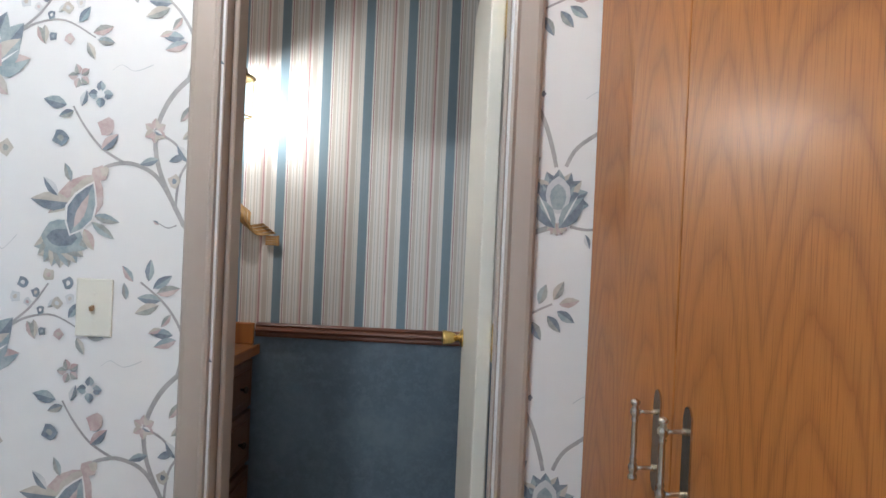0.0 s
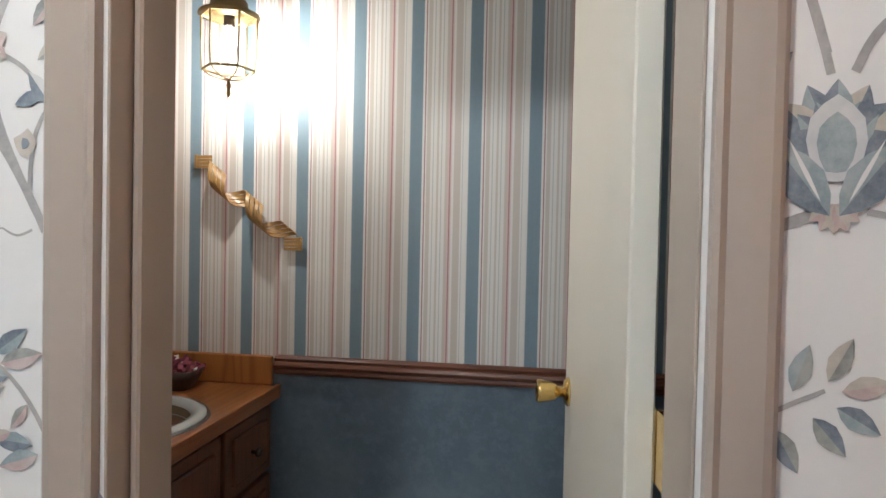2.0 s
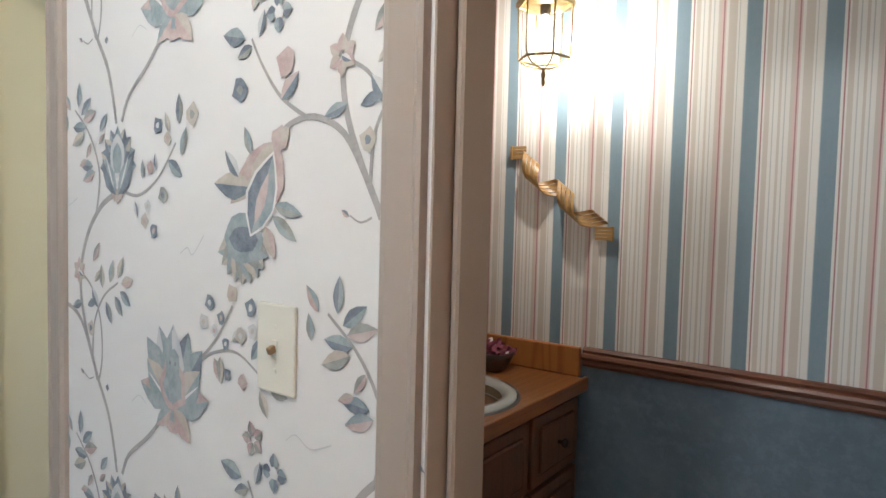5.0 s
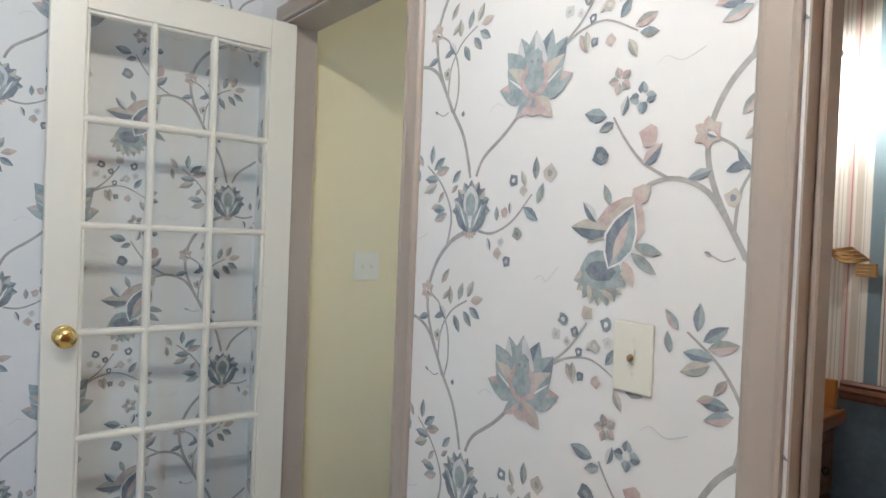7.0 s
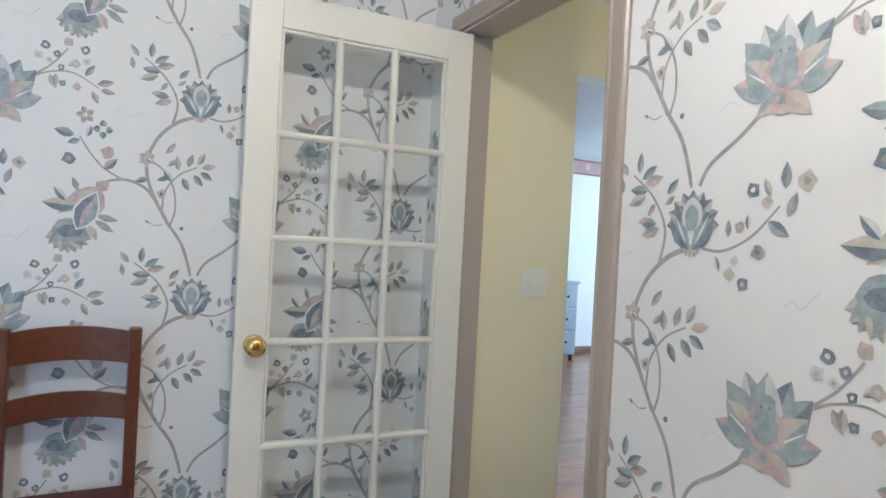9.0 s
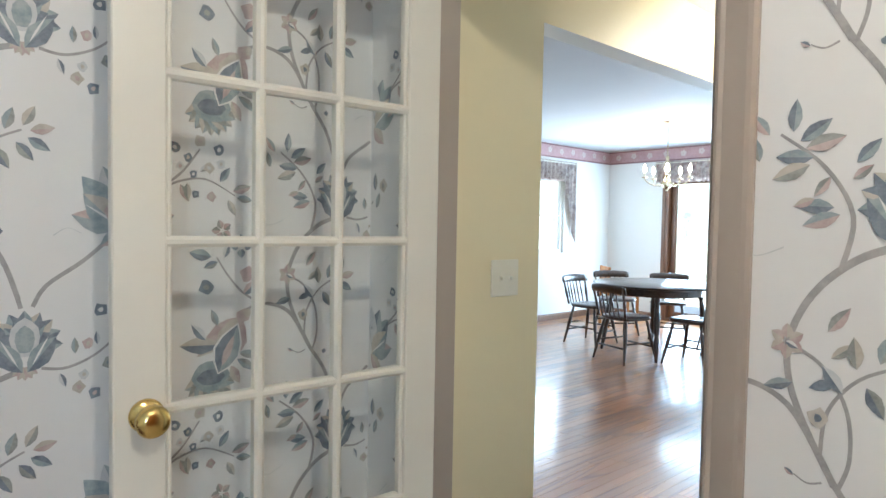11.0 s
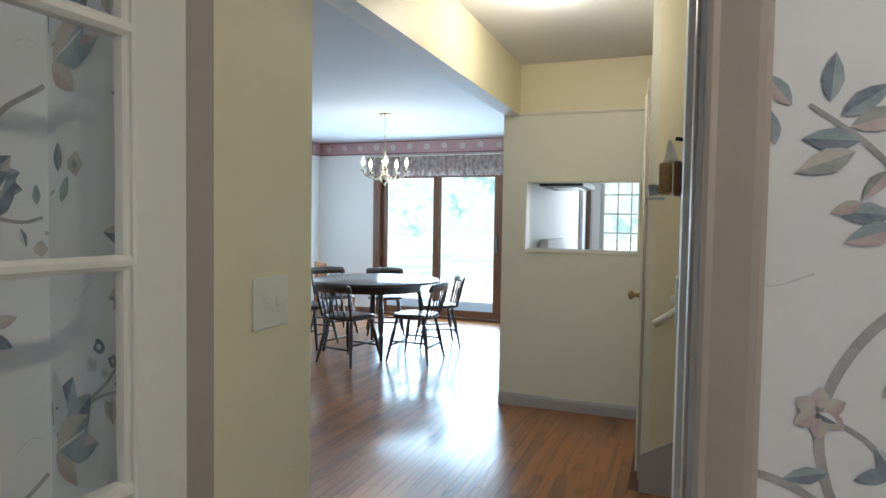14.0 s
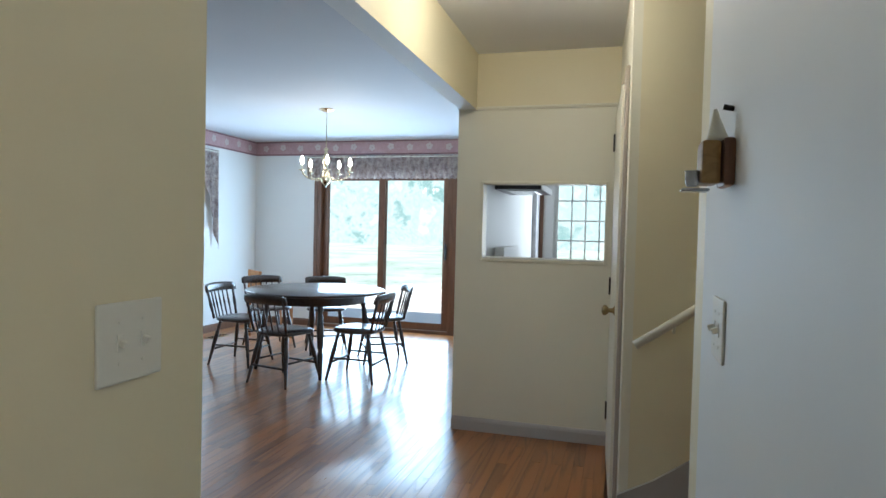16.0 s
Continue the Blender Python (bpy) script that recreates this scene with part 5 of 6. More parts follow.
print_wall(wall_north, lambda u, z, o: (u, YA - o, z), -2.58, 0.30, 0.10, CEILZ, -1.300, 1.361, [(PL - 0.03, PR + 0.03, 0, HEAD + 0.03), (HL - 0.03, HR + 0.03, 0, HEAD + 0.03)])
print_wall(wall_west, lambda u, z, o: (-2.58 + o, u, z), -2.4, YA, 0.10, CEILZ, 0.411, 1.068)


# ---- nook furniture ----
def ladder_chair(m, label):
    """A ladder-back chair facing its own +x, its back posts at x = 0."""
    ob = empty("ladder_back_chair", label, "chair", m, "chairs along the papered wall")
    w = 0.165
    for y in (-w, w):
        part("back_post", cuboid(-0.018, 0.018, y - 0.018, y + 0.018, 0, 0.985, 0.006, 2), NOOKW, ob)
        part("front_leg", cuboid(0.37, 0.405, y - 0.018, y + 0.018, 0, 0.46, 0.006, 2), NOOKW, ob)
        part("side_stretcher", cuboid(0.018, 0.37, y - 0.009, y + 0.009, 0.17, 0.20, 0.004), NOOKW, ob)
        part("seat_rail", cuboid(0.018, 0.37, y - 0.010, y + 0.010, 0.40, 0.46, 0.004), NOOKW, ob)
    for zc, hh in ((0.925, 0.048), (0.745, 0.036)):
        bm = bmesh.new()
        rows = []
        for k in range(13):
            t = -1 + k / 6
            bow, arch = -0.022 * (1 - t * t), 0.014 * (1 - t * t)
            rows.append([bm.verts.new((bow + dx, t * (w - 0.018), zc + s * hh + (arch if s > 0 else arch * 0.8))) for dx, s in ((-0.007, -1), (0.007, -1), (0.007, 1), (-0.007, 1))])
        for p, q in zip(rows, rows[1:]):
            for i in range(4):
                bm.faces.new((p[i], p[(i + 1) % 4], q[(i + 1) % 4], q[i]))
        bm.faces.new(rows[0])
        bm.faces.new(rows[-1][::-1])
        part("back_slat", bm, NOOKW, ob)
    part("front_stretcher", cuboid(0.38, 0.395, -w + 0.018, w - 0.018, 0.20, 0.23, 0.004), NOOKW, ob)
    part("seat", cuboid(-0.005, 0.415, -w - 0.012, w + 0.012, 0.46, 0.51, 0.016, 3), CUSHION, ob, "dark red padded seat")
    return ob


ladder_chair(pose(-2.47, 0.085, 0), "reddish-brown ladder-back chair with a dark red seat by the papered wall")
ladder_chair(pose(-2.47, -0.285, 0), "reddish-brown ladder-back chair with a dark red seat by the papered wall")


def nook_lamp():
    ob = empty("ceiling_light", "small brass ceiling light with a bare bulb over the nook", "ceiling light", pose(-0.65, 0.35, CEILZ - 2.46))
    part("ceiling_plate", lathe([(0.07, 2.46), (0.075, 2.445), (0.03, 2.43), (0.022, 2.40)], 24), BRASS, ob, "", True)
    g = part("bulb", lathe([(0.014, 2.40), (0.022, 2.38), (0.032, 2.34), (0.024, 2.305), (0.004, 2.295)], 16), BULB, ob, "glowing bulb", True)
    g.visible_shadow = False


nook_lamp()


# ---- hall things ----
def closet_door():
    ob = empty("closet_door", "cream painted flush closet door with brass knob, closed", "door", CLOSET @ pose(0, -0.60, 0))
    part("leaf", cuboid(-0.030, -0.004, -0.38, 0.40, 0.015, 2.02, 0.003), CREAM, ob)
    for y0, y1, z0, z1 in ((-0.45, -0.385, 0, 2.09), (0.405, 0.47, 0, 2.09), (-0.385, 0.405, 2.025, 2.09)):
        part("casing", cuboid(-0.018, 0.0, y0, y1, z0, z1, 0.004), TAUPE, ob)
    m = Matrix.Translation((-0.030, -0.32, 0.96)) @ pose(0, 0, 0, 0, -90, 0)
    part("knob", lathe([(0.026, 0), (0.012, 0.008), (0.010, 0.026), (0.024, 0.038), (0.026, 0.050), (0.012, 0.060)], 20, m), OLDBRASS, ob, "aged brass knob", True)
    for z in (0.28, 1.02, 1.86):
        part("hinge", cuboid(-0.040, -0.030, 0.375, 0.412, z - 0.05, z + 0.05, 0.002), IRON, ob, "dark hinge")


closet_door()


def stairs():
    ob = empty("staircase", "wooden stairs with white risers climbing between yellow walls", "stairs", kind="structure")
    for k in range(13):
        x = -1.545 + k * 0.255
        part("riser", cuboid(x, x + 0.02, CORNER, STAIRY, 0.18 * k, 0.18 * (k + 1) - 0.028), TRIMGREY, ob)
        part("tread", cuboid(x - 0.028, x + 0.255, CORNER, STAIRY - 0.02, 0.18 * (k + 1) - 0.028, 0.18 * (k + 1), 0.008, 2), CARPETSTEP, ob)
    bm = bmesh.new()
    slope = 0.18 / 0.255
    pts = [(-1.745, 0.0), (-1.745, 0.19), (-1.60, 0.27), (1.75, 0.27 + 3.35 * slope), (1.75, 3.35 * slope - 0.05), (-1.50, 0.0)]
    rows = [[bm.verts.new((x, y, z)) for x, z in pts] for y in (STAIRY - 0.02, STAIRY - 0.001)]
    bm.faces.new(rows[0])
    bm.faces.new(rows[1][::-1])
    for i in range(len(pts)):
        bm.faces.new((rows[0][i], rows[0][(i + 1) % len(pts)], rows[1][(i + 1) % len(pts)], rows[1][i]))
    part("skirt_board", bm, TRIMGREY, ob, "grey painted skirt board")
    hr = empty("handrail", "cream painted round handrail fixed to the stair wall", "handrail")
    a, b = Vector((-1.692, STAIRY - 0.065, 0.858)), Vector((0.9, STAIRY - 0.065, 0.858 + 2.592 * slope))
    part("rail", tube([a + (b - a) * (k / 8) for k in range(9)], 0.019, 14), CREAM, hr, "", True)
    for t in (0.06, 0.5, 0.94):
        p = a.lerp(b, t)
        part("bracket", tube([p - Vector((0, 0, 0.015)), p - Vector((0, -0.03, 0.05)), Vector((p.x, STAIRY - 0.002, p.z - 0.05))], 0.006), CREAM, hr, "", True)


stairs()


def hall_light():
    ob = empty("ceiling_light", "square frosted glass ceiling light, lit", "ceiling light", pose(-2.215, 3.50, CEILZ - 2.46))
    part("base", cuboid(-0.085, 0.085, -0.085, 0.085, 2.445, 2.46, 0.004), OLDBRASS, ob)
    bm = bmesh.new()
    rings = [[bm.verts.new((x * w, y * w, z)) for x, y in ((-1, -1), (1, -1), (1, 1), (-1, 1))] for w, z in ((0.080, 2.445), (0.078, 2.42), (0.060, 2.395), (0.025, 2.388))]
    for p, q in zip(rings, rings[1:]):
        for i in range(4):
            bm.faces.new((p[i], p[(i + 1) % 4], q[(i + 1) % 4], q[i]))
    bm.faces.new(rings[-1])
    g = part("diffuser", bm, DIFFUSER, ob, "glowing frosted glass")
    g.visible_shadow = False


hall_light()


def sconce():
    ob = empty("wall_sconce", "small wooden wall sconce with a clear glass cup", "sconce", pose(-1.59, 2.13, 1.452, 0, 0, -90) @ Matrix.Scale(1.22, 4))
    part("back_board", cuboid(-0.034, 0.034, -0.016, 0, -0.034, 0.034, 0.006, 2), FRAMEW, ob)
    part("block", cuboid(-0.028, 0.028, -0.044, -0.018, -0.031, 0.031, 0.006, 2), BAMBOO, ob, "light wooden block")
    part("cup", lathe([(0.009, -0.018), (0.012, -0.014), (0.015, 0.012), (0.0135, 0.012), (0.010, -0.012)], 20, pose(0.004, -0.053, -0.020) @ Matrix.Scale(0.75, 4)), CLOUDY, ob, "clear glass cup", True)
    part("shelf", cuboid(-0.016, 0.016, -0.068, -0.030, -0.041, -0.036, 0.002), CLOUDY, ob, "small glass shelf")
    part("paper_cone", lathe([(0.017, 0.032), (0.013, 0.042), (0.006, 0.066), (0.003, 0.078)], 14, pose(0, -0.018, 0, 5, 0, 0)), PLASTIC, ob, "white pointed top", True)
    part("nail", rod((0, 0, 0.078), (0, -0.014, 0.081), 0.004), IRON, ob, "dark nail head")


sconce()


# ---- dining room ----
def dining_chair():
    """A low spindle-back chair that faces its own +y."""
    ob = empty("dining_chair", "dark brown turned spindle-back wooden dining chair", "chair", None, "chairs round the dining table")
    bm = bmesh.new()
    rings = []
    for s, z in ((0.93, 0.415), (1.0, 0.425), (1.0, 0.440), (0.95, 0.450)):
        rings.append([bm.verts.new((s * 0.215 * math.copysign(abs(math.cos(a)) ** 0.6, math.cos(a)) * (1.0 if math.sin(a) > 0 else 0.92), s * 0.205 * math.copysign(abs(math.sin(a)) ** 0.6, math.sin(a)), z)) for a in [k * math.tau / 28 for k in range(28)]])
    for p, q in zip(rings, rings[1:]):
        for k in range(28):
            bm.faces.new((p[k], p[(k + 1) % 28], q[(k + 1) % 28], q[k]))
    bm.faces.new(rings[0][::-1])
    c = bm.verts.new((0, -0.01, 0.438))
    for k in range(28):
        bm.faces.new((rings[-1][k], rings[-1][(k + 1) % 28], c))
    part("seat", bm, CHAIRW, ob, "saddled wooden seat", True)
    turned = [(0.010, 0.0), (0.013, 0.08), (0.016, 0.14), (0.012, 0.155), (0.017, 0.17), (0.020, 0.26), (0.016, 0.33), (0.012, 0.345), (0.016, 0.36), (0.013, 0.425)]
    feet = {}
    for sx in (-1, 1):
        for sy in (-1, 1):
            foot, top = Vector((0.215 * sx, 0.215 * sy, 0)), Vector((0.145 * sx, 0.135 * sy, 0.42))
            m, n = between(foot, top)
            part("leg", lathe([(r, z * n / 0.425) for r, z in turned], 10, m), CHAIRW, ob, "", True)
            feet[sx, sy] = foot.lerp(top, 0.36)
            feet[sx, sy, 2] = foot.lerp(top, 0.46)
    for sx in (-1, 1):
        part("side_stretcher", tube([feet[sx, -1, 2], feet[sx, -1, 2].lerp(feet[sx, 1, 2], 0.5), feet[sx, 1, 2]], 0.009, 8), CHAIRW, ob, "", True)
    for sy in (-1, 1):
        part("cross_stretcher", tube([feet[-1, sy], feet[-1, sy].lerp(feet[1, sy], 0.5), feet[1, sy]], 0.010, 8), CHAIRW, ob, "", True)
    # back
    arc = lambda t, z: Vector((0.195 * t * (1 + (z - 0.44) * 0.15), -0.175 - (z - 0.44) * 0.22 - 0.03 * (1 - t * t), 0.44 + (z - 0.44) * 0.87))
    for t in (-1, 1):
        m, n = between(arc(t * 0.92, 0.44), arc(t, 0.76))
        part("back_post", lathe([(0.013, 0), (0.011, 0.2 * n), (0.016, 0.45 * n), (0.011, 0.7 * n), (0.013, n)], 10, m), CHAIRW, ob, "", True)
    for k in range(5):
        t = -0.6 + 0.3 * k
        m, n = between(arc(t, 0.44), arc(t, 0.74))
        part("spindle", lathe([(0.006, 0), (0.007, 0.3 * n), (0.010, 0.5 * n), (0.007, 0.7 * n), (0.006, n)], 8, m), CHAIRW, ob, "", True)
    bm = bmesh.new()
    rows = []
    for k in range(17):
        t = -1.12 + 2.24 * k / 16
        rise = 0.016 * math.cos(t * 1.3) - (0.014 if abs(t) > 1.0 else 0)
        rows.append([bm.verts.new(arc(t, z + (rise if z > 0.75 else -0.004)) + Vector((0, d, 0))) for z, d in ((0.725, -0.011), (0.725, 0.011), (0.765, 0.013), (0.800, 0.007), (0.800, -0.007), (0.765, -0.013))])
    for p, q in zip(rows, rows[1:]):
        for i in range(6):
            bm.faces.new((p[i], p[(i + 1) % 6], q[(i + 1) % 6], q[i]))
    bm.faces.new(rows[0])
    bm.faces.new(rows[-1][::-1])
    part("crest_rail", bm, CHAIRW, ob, "shaped crest rail", True)
    return ob


TABLE = Vector((-4.50, 6.24, 0))


def facing(x, y, off=0.0):
    d = TABLE - Vector((x, y, 0))
    return pose(x, y, 0, 0, 0, math.degrees(math.atan2(d.y, d.x)) - 90 + off)


chair = dining_chair()
chair.matrix_basis = facing(-4.49, 5.66, -14)
for x, y, off in ((-3.955, 6.02, 22), (-4.03, 6.775, -18), (-5.24, 6.15, -6), (-4.863, 7.185, 8), (-5.438, 6.965, 0)):
    copy_thing(chair, facing(x, y, off))


def dining_table():
    ob = empty("dining_table", "dark brown round wooden dining table with turned legs", "table", Matrix.Translation(TABLE))
    part("tabletop", lathe([(0.58, 0.712), (0.62, 0.716), (0.645, 0.728), (0.645, 0.738), (0.635, 0.744)], 64), CHAIRW, ob, "round polished tabletop", True)
    part("apron", lathe([(0.47, 0.63), (0.48, 0.712)], 40, None, None, False), CHAIRW, ob, "", True)
    for k in range(4):
        a = radians(-58 + 90 * k)
        top, foot = Vector((0.43 * math.cos(a), 0.43 * math.sin(a), 0.70)), Vector((0.54 * math.cos(a), 0.54 * math.sin(a), 0))
        m, n = between(foot, top)
        part("leg", lathe([(0.014, 0), (0.020, 0.1), (0.026, 0.22), (0.017, 0.25), (0.026, 0.28), (0.032, 0.42), (0.024, 0.55), (0.018, 0.58), (0.028, 0.60), (0.026, n)], 14, m), CHAIRW, ob, "", True)


dining_table()


def chandelier():
    ob = empty("chandelier", "brass chandelier with its metal paled for glare and five candle bulbs, lit", "chandelier", pose(-4.55, 6.49, CEILZ - 2.46))
    part("canopy", lathe([(0.075, 2.46), (0.075, 2.452), (0.05, 2.44), (0.012, 2.43)], 24), GLAREBRASS, ob, "", True)
    part("rod", rod((0, 0, 2.07), (0, 0, 2.44), 0.005), GLAREBRASS, ob)
    part("column", lathe([(0.006, 2.09), (0.028, 2.07), (0.012, 2.05), (0.03, 2.0), (0.038, 1.96), (0.022, 1.92), (0.016, 1.88), (0.04, 1.83), (0.052, 1.79), (0.044, 1.75), (0.015, 1.72), (0.008, 1.70)], 24), GLAREBRASS, ob, "turned brass column", True)
    for k in range(5):
        a = k * math.tau / 5 + 0.2
        c, s = math.cos(a), math.sin(a)
        pts = [(c * r, s * r, z) for r, z in ((0.03, 1.82), (0.07, 1.78), (0.13, 1.765), (0.19, 1.785), (0.235, 1.82), (0.24, 1.845))]
        arm = part("arm", tube(pts, 0.006, 8), GLAREBRASS, ob, "curved brass arm", True)
        at = Matrix.Translation((0.24 * c, 0.24 * s, 0))
        part("drip_pan", lathe([(0.008, 1.842), (0.034, 1.850), (0.036, 1.856), (0.010, 1.858)], 16, at), GLAREBRASS, arm, "", True)
        part("candle", lathe([(0.010, 1.856), (0.010, 1.905)], 12, at), PLASTIC, arm, "white candle sleeve")
        b = part("bulb", lathe([(0.008, 1.905), (0.017, 1.925), (0.019, 1.94), (0.012, 1.965), (0.002, 1.99)], 12, at), BULB, arm, "glowing flame bulb", True)
        b.visible_shadow = False


chandelier()

# wallpaper border round the dining room
for name, x0, x1, y0, y1 in (("border_north", -6.596, -2.81, SLY - 0.004, SLY - 0.001), ("border_west", -6.599, -6.596, 1.93, SLY - 0.004)):
    ob = tagged(put(name, cuboid(x0, x1, y0, y1, 2.285, 2.474), MAUVE), "mauve wallpaper border with pale flowers under the ceiling", "wallpaper border", kind="structure")
    for z0, z1 in ((2.285, 2.305), (2.456, 2.474)):
        part("edge_line", cuboid(x0 + (0.003 if name == "border_west" else 0), x1 + (0.002 if name == "border_west" else 0), y0 - (0 if name == "border_west" else 0.002), y1 - (0 if name == "border_west" else 0.003), z0, z1), BORDERLINE, ob)
    span = x1 - x0 if name == "border_north" else y1 - y0
    for k in range(int(span / 0.26)):
        u = 0.15 + k * 0.26
        bm = bmesh.new()
        for i in range(5):
            a = i * math.tau / 5 + k
            du, dz = 0.026 * math.cos(a), 0.026 * math.sin(a)
            p = (x0 + u + du, y0 - 0.002, 2.38 + dz + 0.012 * (k % 2)) if name == "border_north" else (x1 + 0.002, y0 + u + du, 2.38 + dz + 0.012 * (k % 2))
            lathe([(0.020, -0.0008), (0.018, 0.0008)], 8, Matrix.Translation(p) @ (pose(0, 0, 0, 90, 0, 0) if name == "border_north" else pose(0, 0, 0, 0, 90, 0)), bm)
        part("flower", bm, BORDERDOT, ob)


def gathered(name, label, category, a, b, top, depth, folds, drop):
    """A gathered strip of cloth hanging between two points; drop(t) is its length."""
    ob = empty(name, label, category, Matrix.Translation(a))
    a, b = Vector(a), Vector(b)
    side = Vector((0, 0, 1)).cross((b - a).normalized())
    bm = bmesh.new()
    n, rows = folds * 8, []
    for j in range(9):
        f = j / 8
        rows.append([bm.verts.new((b - a) * (k / n) + side * (depth * (0.25 + 0.75 * f) * (0.6 * math.sin(k * math.tau / 8) + 0.35 * math.sin(k * 0.37 + f * 2))) + Vector((0, 0, top - a.z - drop(k / n) * f - 0.008 * math.sin(k * 0.8) * f))) for k in range(n + 1)])
    for p, q in zip(rows, rows[1:]):
        for k in range(n):
            bm.faces.new((p[k], p[k + 1], q[k + 1], q[k]))
    bmesh.ops.solidify(bm, geom=bm.faces[:], thickness=0.002)
    part("cloth", bm, FABRIC, ob, "", True)
    part("rod", rod(Vector((0, 0, top - a.z - 0.02)), (b - a) + Vector((0, 0, top - a.z - 0.02)), 0.009), PLASTIC, ob, "white curtain rod")
    return ob


gathered("valance", "gathered mauve floral valance over the patio door", "valance", (-5.78, SLY - 0.075, 2.20), (-3.60, SLY - 0.075, 2.20), 2.27, 0.03, 34, lambda t: 0.30)
gathered("swag_curtain", "floral swag curtain with a tail at the dining window", "curtain", (-6.545, 7.57, 2.20), (-6.545, 6.09, 2.20), 2.24, 0.03, 18, lambda t: 0.28 + 0.95 * max(0, 1 - t * 5.5) + 0.95 * max(0, 1 - (1 - t) * 5.5))


def crate():
    ob = empty("corner_chair", "honey-brown wooden armchair back behind the dining table", "chair", pose(-5.734, 7.49, 0, 0, 0, -40))
    part("seat", cuboid(-0.22, 0.22, -0.20, 0.20, 0.42, 0.46, 0.012, 2), OAK, ob)
    part("backrest", cuboid(-0.22, 0.22, -0.215, -0.19, 0.52, 0.80, 0.012, 2), OAK, ob)
    for x in (-0.19, 0.19):
        part("back_post", cuboid(x - 0.018, x + 0.018, -0.22, -0.185, 0, 0.80, 0.004), OAK, ob)
        part("front_leg", cuboid(x - 0.018, x + 0.018, 0.16, 0.195, 0, 0.42, 0.004), OAK, ob)


crate()


def dresser():
    ob = empty("chest_of_drawers", "pale blue-grey painted chest of three drawers against the dining wall", "chest of drawers", pose(-6.36, 4.72, 0) @ Matrix.Diagonal((1, 1, 1.1, 1)))
    part("carcass", cuboid(-0.22, 0.20, -0.32, 0.32, 0.07, 0.83, 0.004), DRESSER, ob)
    part("top", cuboid(-0.23, 0.225, -0.335, 0.335, 0.83, 0.86, 0.006, 2), DRESSER, ob)
    for k in range(3):
        z = 0.10 + 0.243 * k
        d = part("drawer", cuboid(0.20, 0.218, -0.295, 0.295, z, z + 0.225, 0.004, 2), DRESSER, ob)
        for y in (-0.15, 0.15):
            part("knob", lathe([(0.006, 0), (0.005, 0.012), (0.013, 0.018), (0.014, 0.024), (0.008, 0.029)], 14, Matrix.Translation((0.218, y, z + 0.112)) @ pose(0, 0, 0, 0, 90, 0)), IRON, d, "dark knob", True)
    for x in (-0.19, 0.17):
        for y in (-0.28, 0.28):
            part("foot", lathe([(0.016, 0), (0.024, 0.02), (0.026, 0.05), (0.020, 0.07)], 14, Matrix.Translation((x, y, 0))), BLACK, ob, "dark turned foot", True)


dresser()
vent = empty("floor_vent", "brown metal floor register by the wall", "vent", pose(-6.30, 7.25, 0.001))
part("plate", cuboid(-0.06, 0.06, -0.15, 0.15, 0, 0.005, 0.002), OLDBRASS, vent)
for k in range(9):
    part("slat", cuboid(-0.045, 0.045, -0.125 + k * 0.03, -0.115 + k * 0.03, 0.005, 0.008), IRON, vent)


# ---- kitchen beyond the pass-through ----
def range_hood():
    ob = empty("range_hood", "dark range hood with a white front on the kitchen wall", "range hood", pose(-2.74, 6.25, 1.665))
    bm = bmesh.new()
    prof = [(0, 0), (0.37, 0), (0.37, 0.045), (0.27, 0.13), (0, 0.13)]
    rows = [[bm.verts.new((x, y, z)) for x, z in prof] for y in (-0.38, 0.38)]
    bm.faces.new(rows[0])
    bm.faces.new(rows[1][::-1])
    for i in range(5):
        bm.faces.new((rows[0][i], rows[0][(i + 1) % 5], rows[1][(i + 1) % 5], rows[1][i]))
    part("body", bm, BLACK, ob)
    part("front_panel", cuboid(0.37, 0.378, -0.38, 0.38, 0.002, 0.05, 0.003), WHITE, ob, "white front strip")
    part("filter", cuboid(0.08, 0.30, -0.25, 0.25, -0.006, 0, 0.002), STEEL, ob, "steel filter")
    part("cupboard", cuboid(0, 0.26, -0.38, 0.38, 0.13, CEILZ - 1.667, 0.003), OAK, ob, "oak cupboard above the hood")


range_hood()


def stove():
    ob = empty("kitchen_range", "white kitchen range with a raised back panel", "range", pose(-2.74, 6.25, 0))
    part("body", cuboid(0.01, 0.64, -0.38, 0.38, 0.03, 0.90, 0.008, 2), WHITE, ob)
    part("cooktop", cuboid(0.01, 0.66, -0.38, 0.38, 0.90, 0.915, 0.004), BLACK, ob, "black cooktop")
    part("back_panel", cuboid(0.01, 0.09, -0.38, 0.38, 0.915, 1.20, 0.012, 2), WHITE, ob, "raised white back panel")
    part("oven_door", cuboid(0.64, 0.665, -0.36, 0.36, 0.22, 0.84, 0.006), BLACK, ob, "black oven door")
    part("oven_handle", rod((0.70, -0.30, 0.78), (0.70, 0.30, 0.78), 0.012), STEEL, ob, "steel handle")


stove()
plain("kitchen_wall_strip", -2.738, -2.69, SLY - 0.30, SLY - 0.002, 0.0, CEILZ - 0.002, GREYPAPER, "grey patterned wallpaper return in the kitchen", "wall")
tagged(put("kitchen_casing", cuboid(-2.687, -2.642, SLY - 0.03, SLY - 0.001, 0.0, 2.2, 0.004), FRAMEW), "brown wooden upright trim beside the kitchen window", "trim", kind="structure")


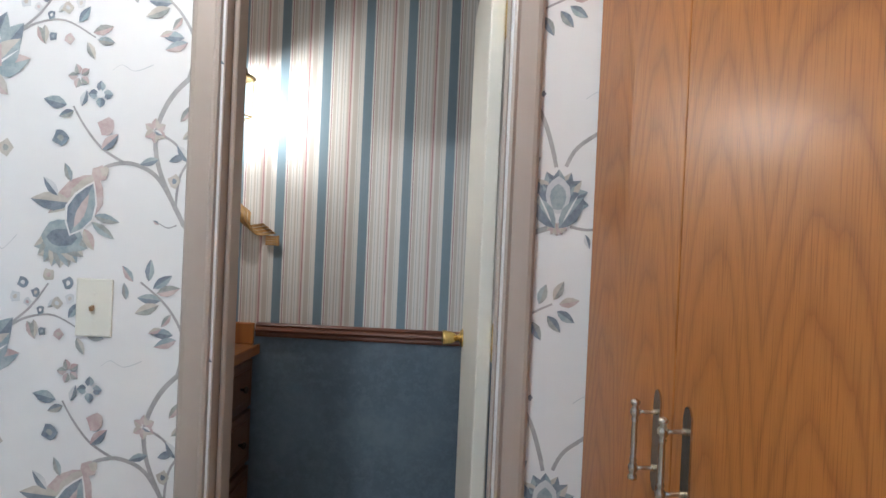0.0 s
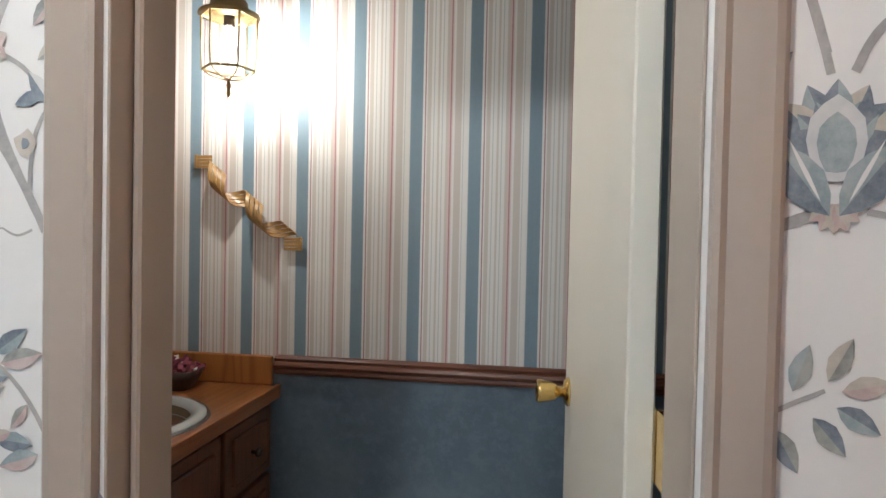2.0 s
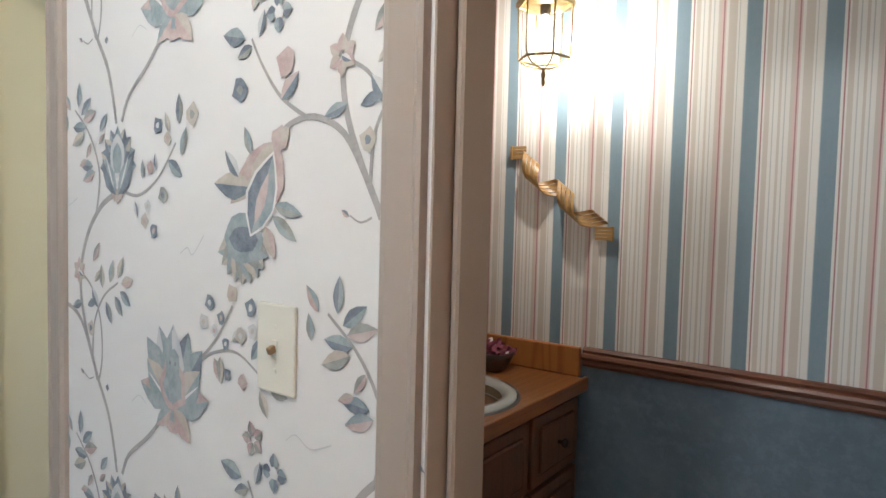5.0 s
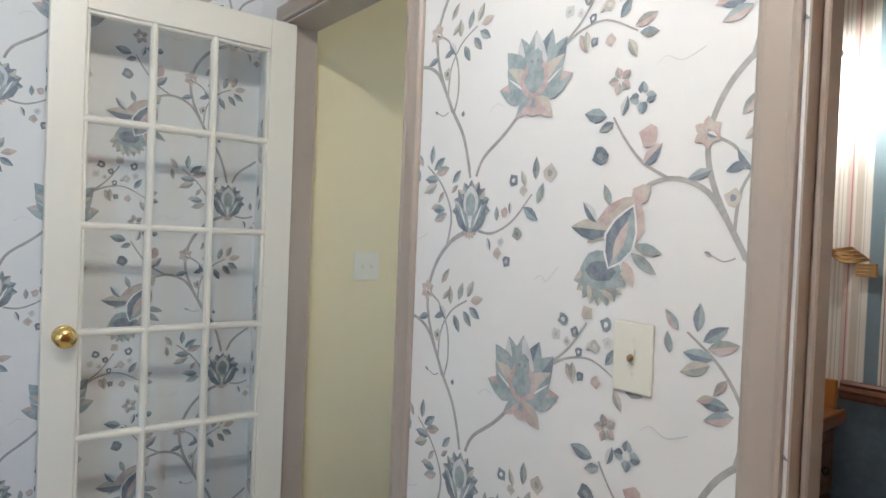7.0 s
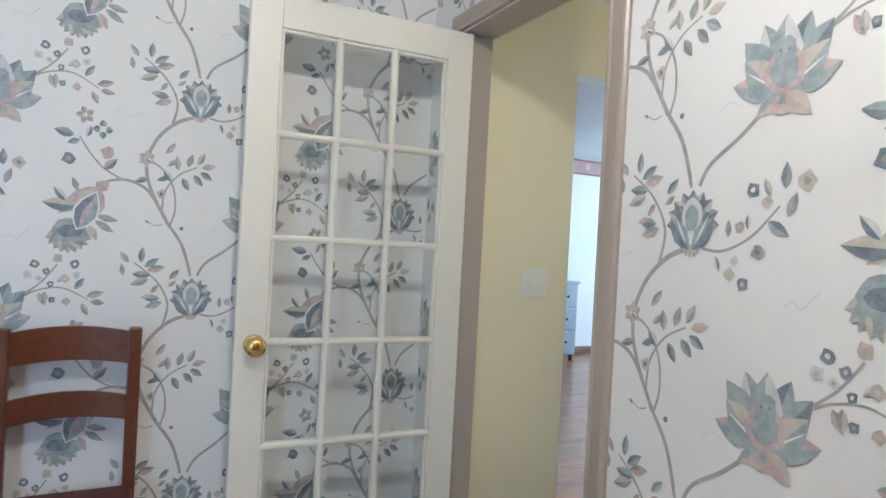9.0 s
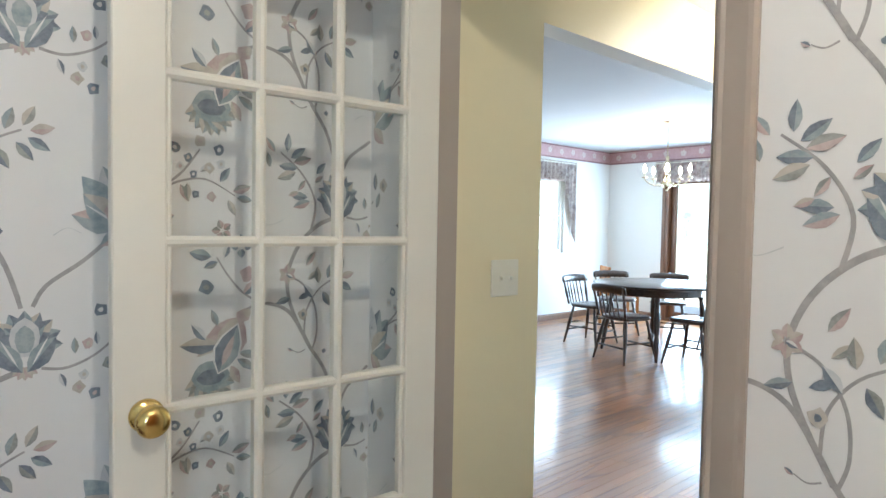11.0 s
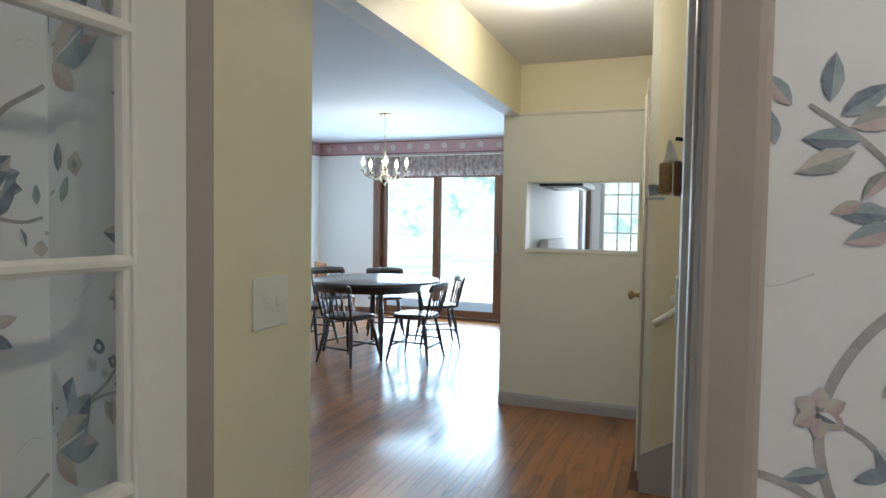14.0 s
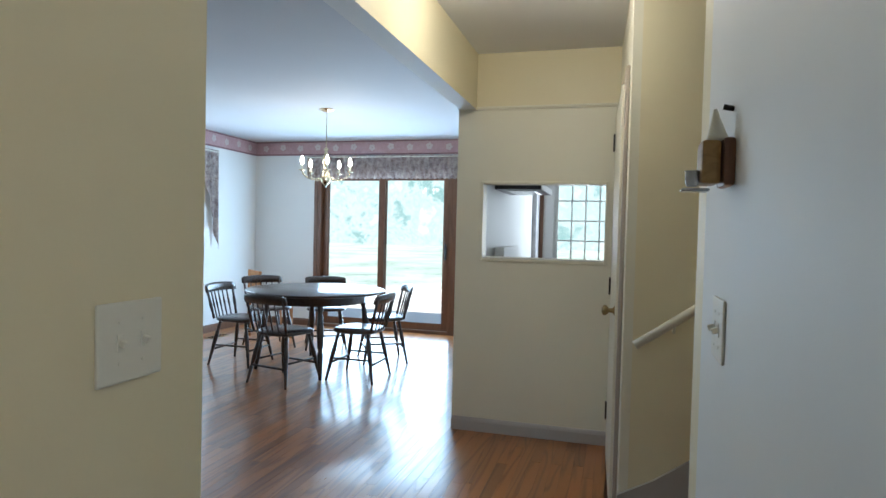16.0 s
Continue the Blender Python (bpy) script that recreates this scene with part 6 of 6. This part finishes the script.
# ---- outside ----
def tree(x, y, h, r, seed):
    rng = random.Random(seed)
    ob = empty("tree", "leafy green garden tree in full sun", "tree", pose(x, y, -0.36), "garden trees")
    bm = lathe([(0.16, 0), (0.12, 0.3 * h), (0.08, 0.6 * h), (0.02, 0.92 * h)], 10)
    for k in range(9):
        a, z = k * 2.4, h * (0.35 + 0.055 * k)
        rod((0, 0, z), (0.75 * r * math.cos(a), 0.75 * r * math.sin(a), z + 0.22 * h), 0.045, 0.01, 6, bm)
    part("trunk", bm, BARK, ob)
    verts, faces = [], []
    for k in range(70):
        a, t = rng.uniform(0, math.tau), rng.random()
        z = h * (0.10 + 0.92 * t)
        q = r * (1 - abs(t - 0.4) * 1.1) * math.sqrt(rng.random())
        c = Vector((q * math.cos(a), q * math.sin(a), z))
        for i in range(46):
            p = c + Vector((rng.gauss(0, 0.30), rng.gauss(0, 0.30), rng.gauss(0, 0.22)))
            d = Vector((rng.uniform(-1, 1), rng.uniform(-1, 1), rng.uniform(-0.6, 0.6))).normalized() * 0.42
            s = d.orthogonal().normalized() * 0.15
            faces.append(tuple(range(len(verts), len(verts) + 4)))
            verts.extend((p, p + d * 0.5 + s, p + d, p + d * 0.5 - s))
    crown = new("crown", mesh_from("crown", verts, faces, [FOLIAGE]))
    crown.parent = ob


for k, (x, y, h, r) in enumerate(((-11.0, 48, 9.0, 4.2), (-30.0, 18.0, 6.5, 3.4), (-28.5, 9.5, 6.0, 3.2))):
    tree(x, y, h, r, k)
# far-off sheets whose own glow stands in for sunlit, hazy woods
GLOWDIST = Nodes("self_lit_distance")
hz = GLOWDIST.coords()
GLOWDIST.done((0.08, 0.10, 0.10), 0.9)
spots = GLOWDIST.ramp(GLOWDIST.noise(hz, 0.30, 9, 0.70), [(0.38, (1.0, 1.0, 1.0)), (0.46, (0.52, 0.84, 0.82)), (0.52, (0.80, 0.96, 0.95)), (0.60, (0.20, 0.44, 0.42))])
GLOWDIST.link(spots, GLOWDIST.bsdf.inputs["Emission Color"])
GLOWDIST.bsdf.inputs["Emission Strength"].default_value = 0.46
plain("backdrop", -140, 90, 64, 64.5, -0.4, 26, GLOWDIST.mat, "glowing backdrop coloured like far woods in bright sun", "backdrop")
plain("backdrop_side", -70.5, -70, -60, 64, -0.4, 26, GLOWDIST.mat, "glowing backdrop coloured like far woods in bright sun", "backdrop")
plain("patio", -9.6, -2.0, SLY + 0.14, SLY + 6.5, -0.35, -0.06, SIDING, "pale concrete patio outside the sliding door", "patio")


# ---- floor boards, laid along the hall ----
def boards():
    rng = random.Random(11)
    width, gap = 0.060, 0.0007
    lengths = (0.62, 0.95, 1.25)
    meshes = {}
    for n in lengths:
        w, e, t = width / 2 - gap / 2, 0.0006, 0.014
        verts = [(-w, 0, -t), (w, 0, -t), (w, n - gap, -t), (-w, n - gap, -t), (-w, 0, -e), (w, 0, -e), (w, n - gap, -e), (-w, n - gap, -e), (-w + e, e, 0), (w - e, e, 0), (w - e, n - gap - e, 0), (-w + e, n - gap - e, 0)]
        faces = [(8, 9, 10, 11)] + [(i, (i + 1) % 4, 4 + (i + 1) % 4, 4 + i) for i in range(4)] + [(4 + i, 4 + (i + 1) % 4, 8 + (i + 1) % 4, 8 + i) for i in range(4)]
        meshes[n] = mesh_from("floor_board", verts, faces, [PLANK])
    near, rest_v, rest_f = 0, [], []
    spaces = []
    x = -6.60 + width / 2
    while x < -1.59:
        y0, y1 = (1.92, SLY) if x < -2.81 else ((1.37, PASSY) if x < -1.785 else (1.37, STAIRY - 0.01))
        spaces.append((x, y0, y1))
        x += width
    for x, y0, y1 in spaces:
        y = y0 - rng.uniform(0, 0.5)
        while y < y1:
            n = rng.choice(lengths)
            a, b = max(y, y0), min(y + n, y1)
            if b - a > 0.05:
                whole = a == y and b == y + n
                if whole and near < 300 and x > -4.6 and y < 6.3:
                    ob = new("floor_board", meshes[n])
                    ob.location = (x, y, 0)
                    ob.parent = floor_hall
                    near += 1
                else:
                    k, w, e = len(rest_v), width / 2 - gap / 2, 0.0006
                    rest_v.extend([(x - w, a, -e), (x + w, a, -e), (x + w, b - gap, -e), (x - w, b - gap, -e), (x - w + e, a + e, 0), (x + w - e, a + e, 0), (x + w - e, b - gap - e, 0), (x - w + e, b - gap - e, 0), (x - w, a, -0.014), (x + w, a, -0.014), (x + w, b - gap, -0.014), (x - w, b - gap, -0.014)])
                    rest_f.append((k + 4, k + 5, k + 6, k + 7))
                    rest_f.extend((k + i, k + (i + 1) % 4, k + 4 + (i + 1) % 4, k + 4 + i) for i in range(4))
                    rest_f.extend((k + 8 + i, k + 8 + (i + 1) % 4, k + (i + 1) % 4, k + i) for i in range(4))
            y += n
    ob = new("far_floor_boards", mesh_from("far_floor_boards", rest_v, rest_f, [PLANKFAR]))
    ob.parent = floor_hall
    tagged(ob, "polished oak boards", kind="stuff")


boards()
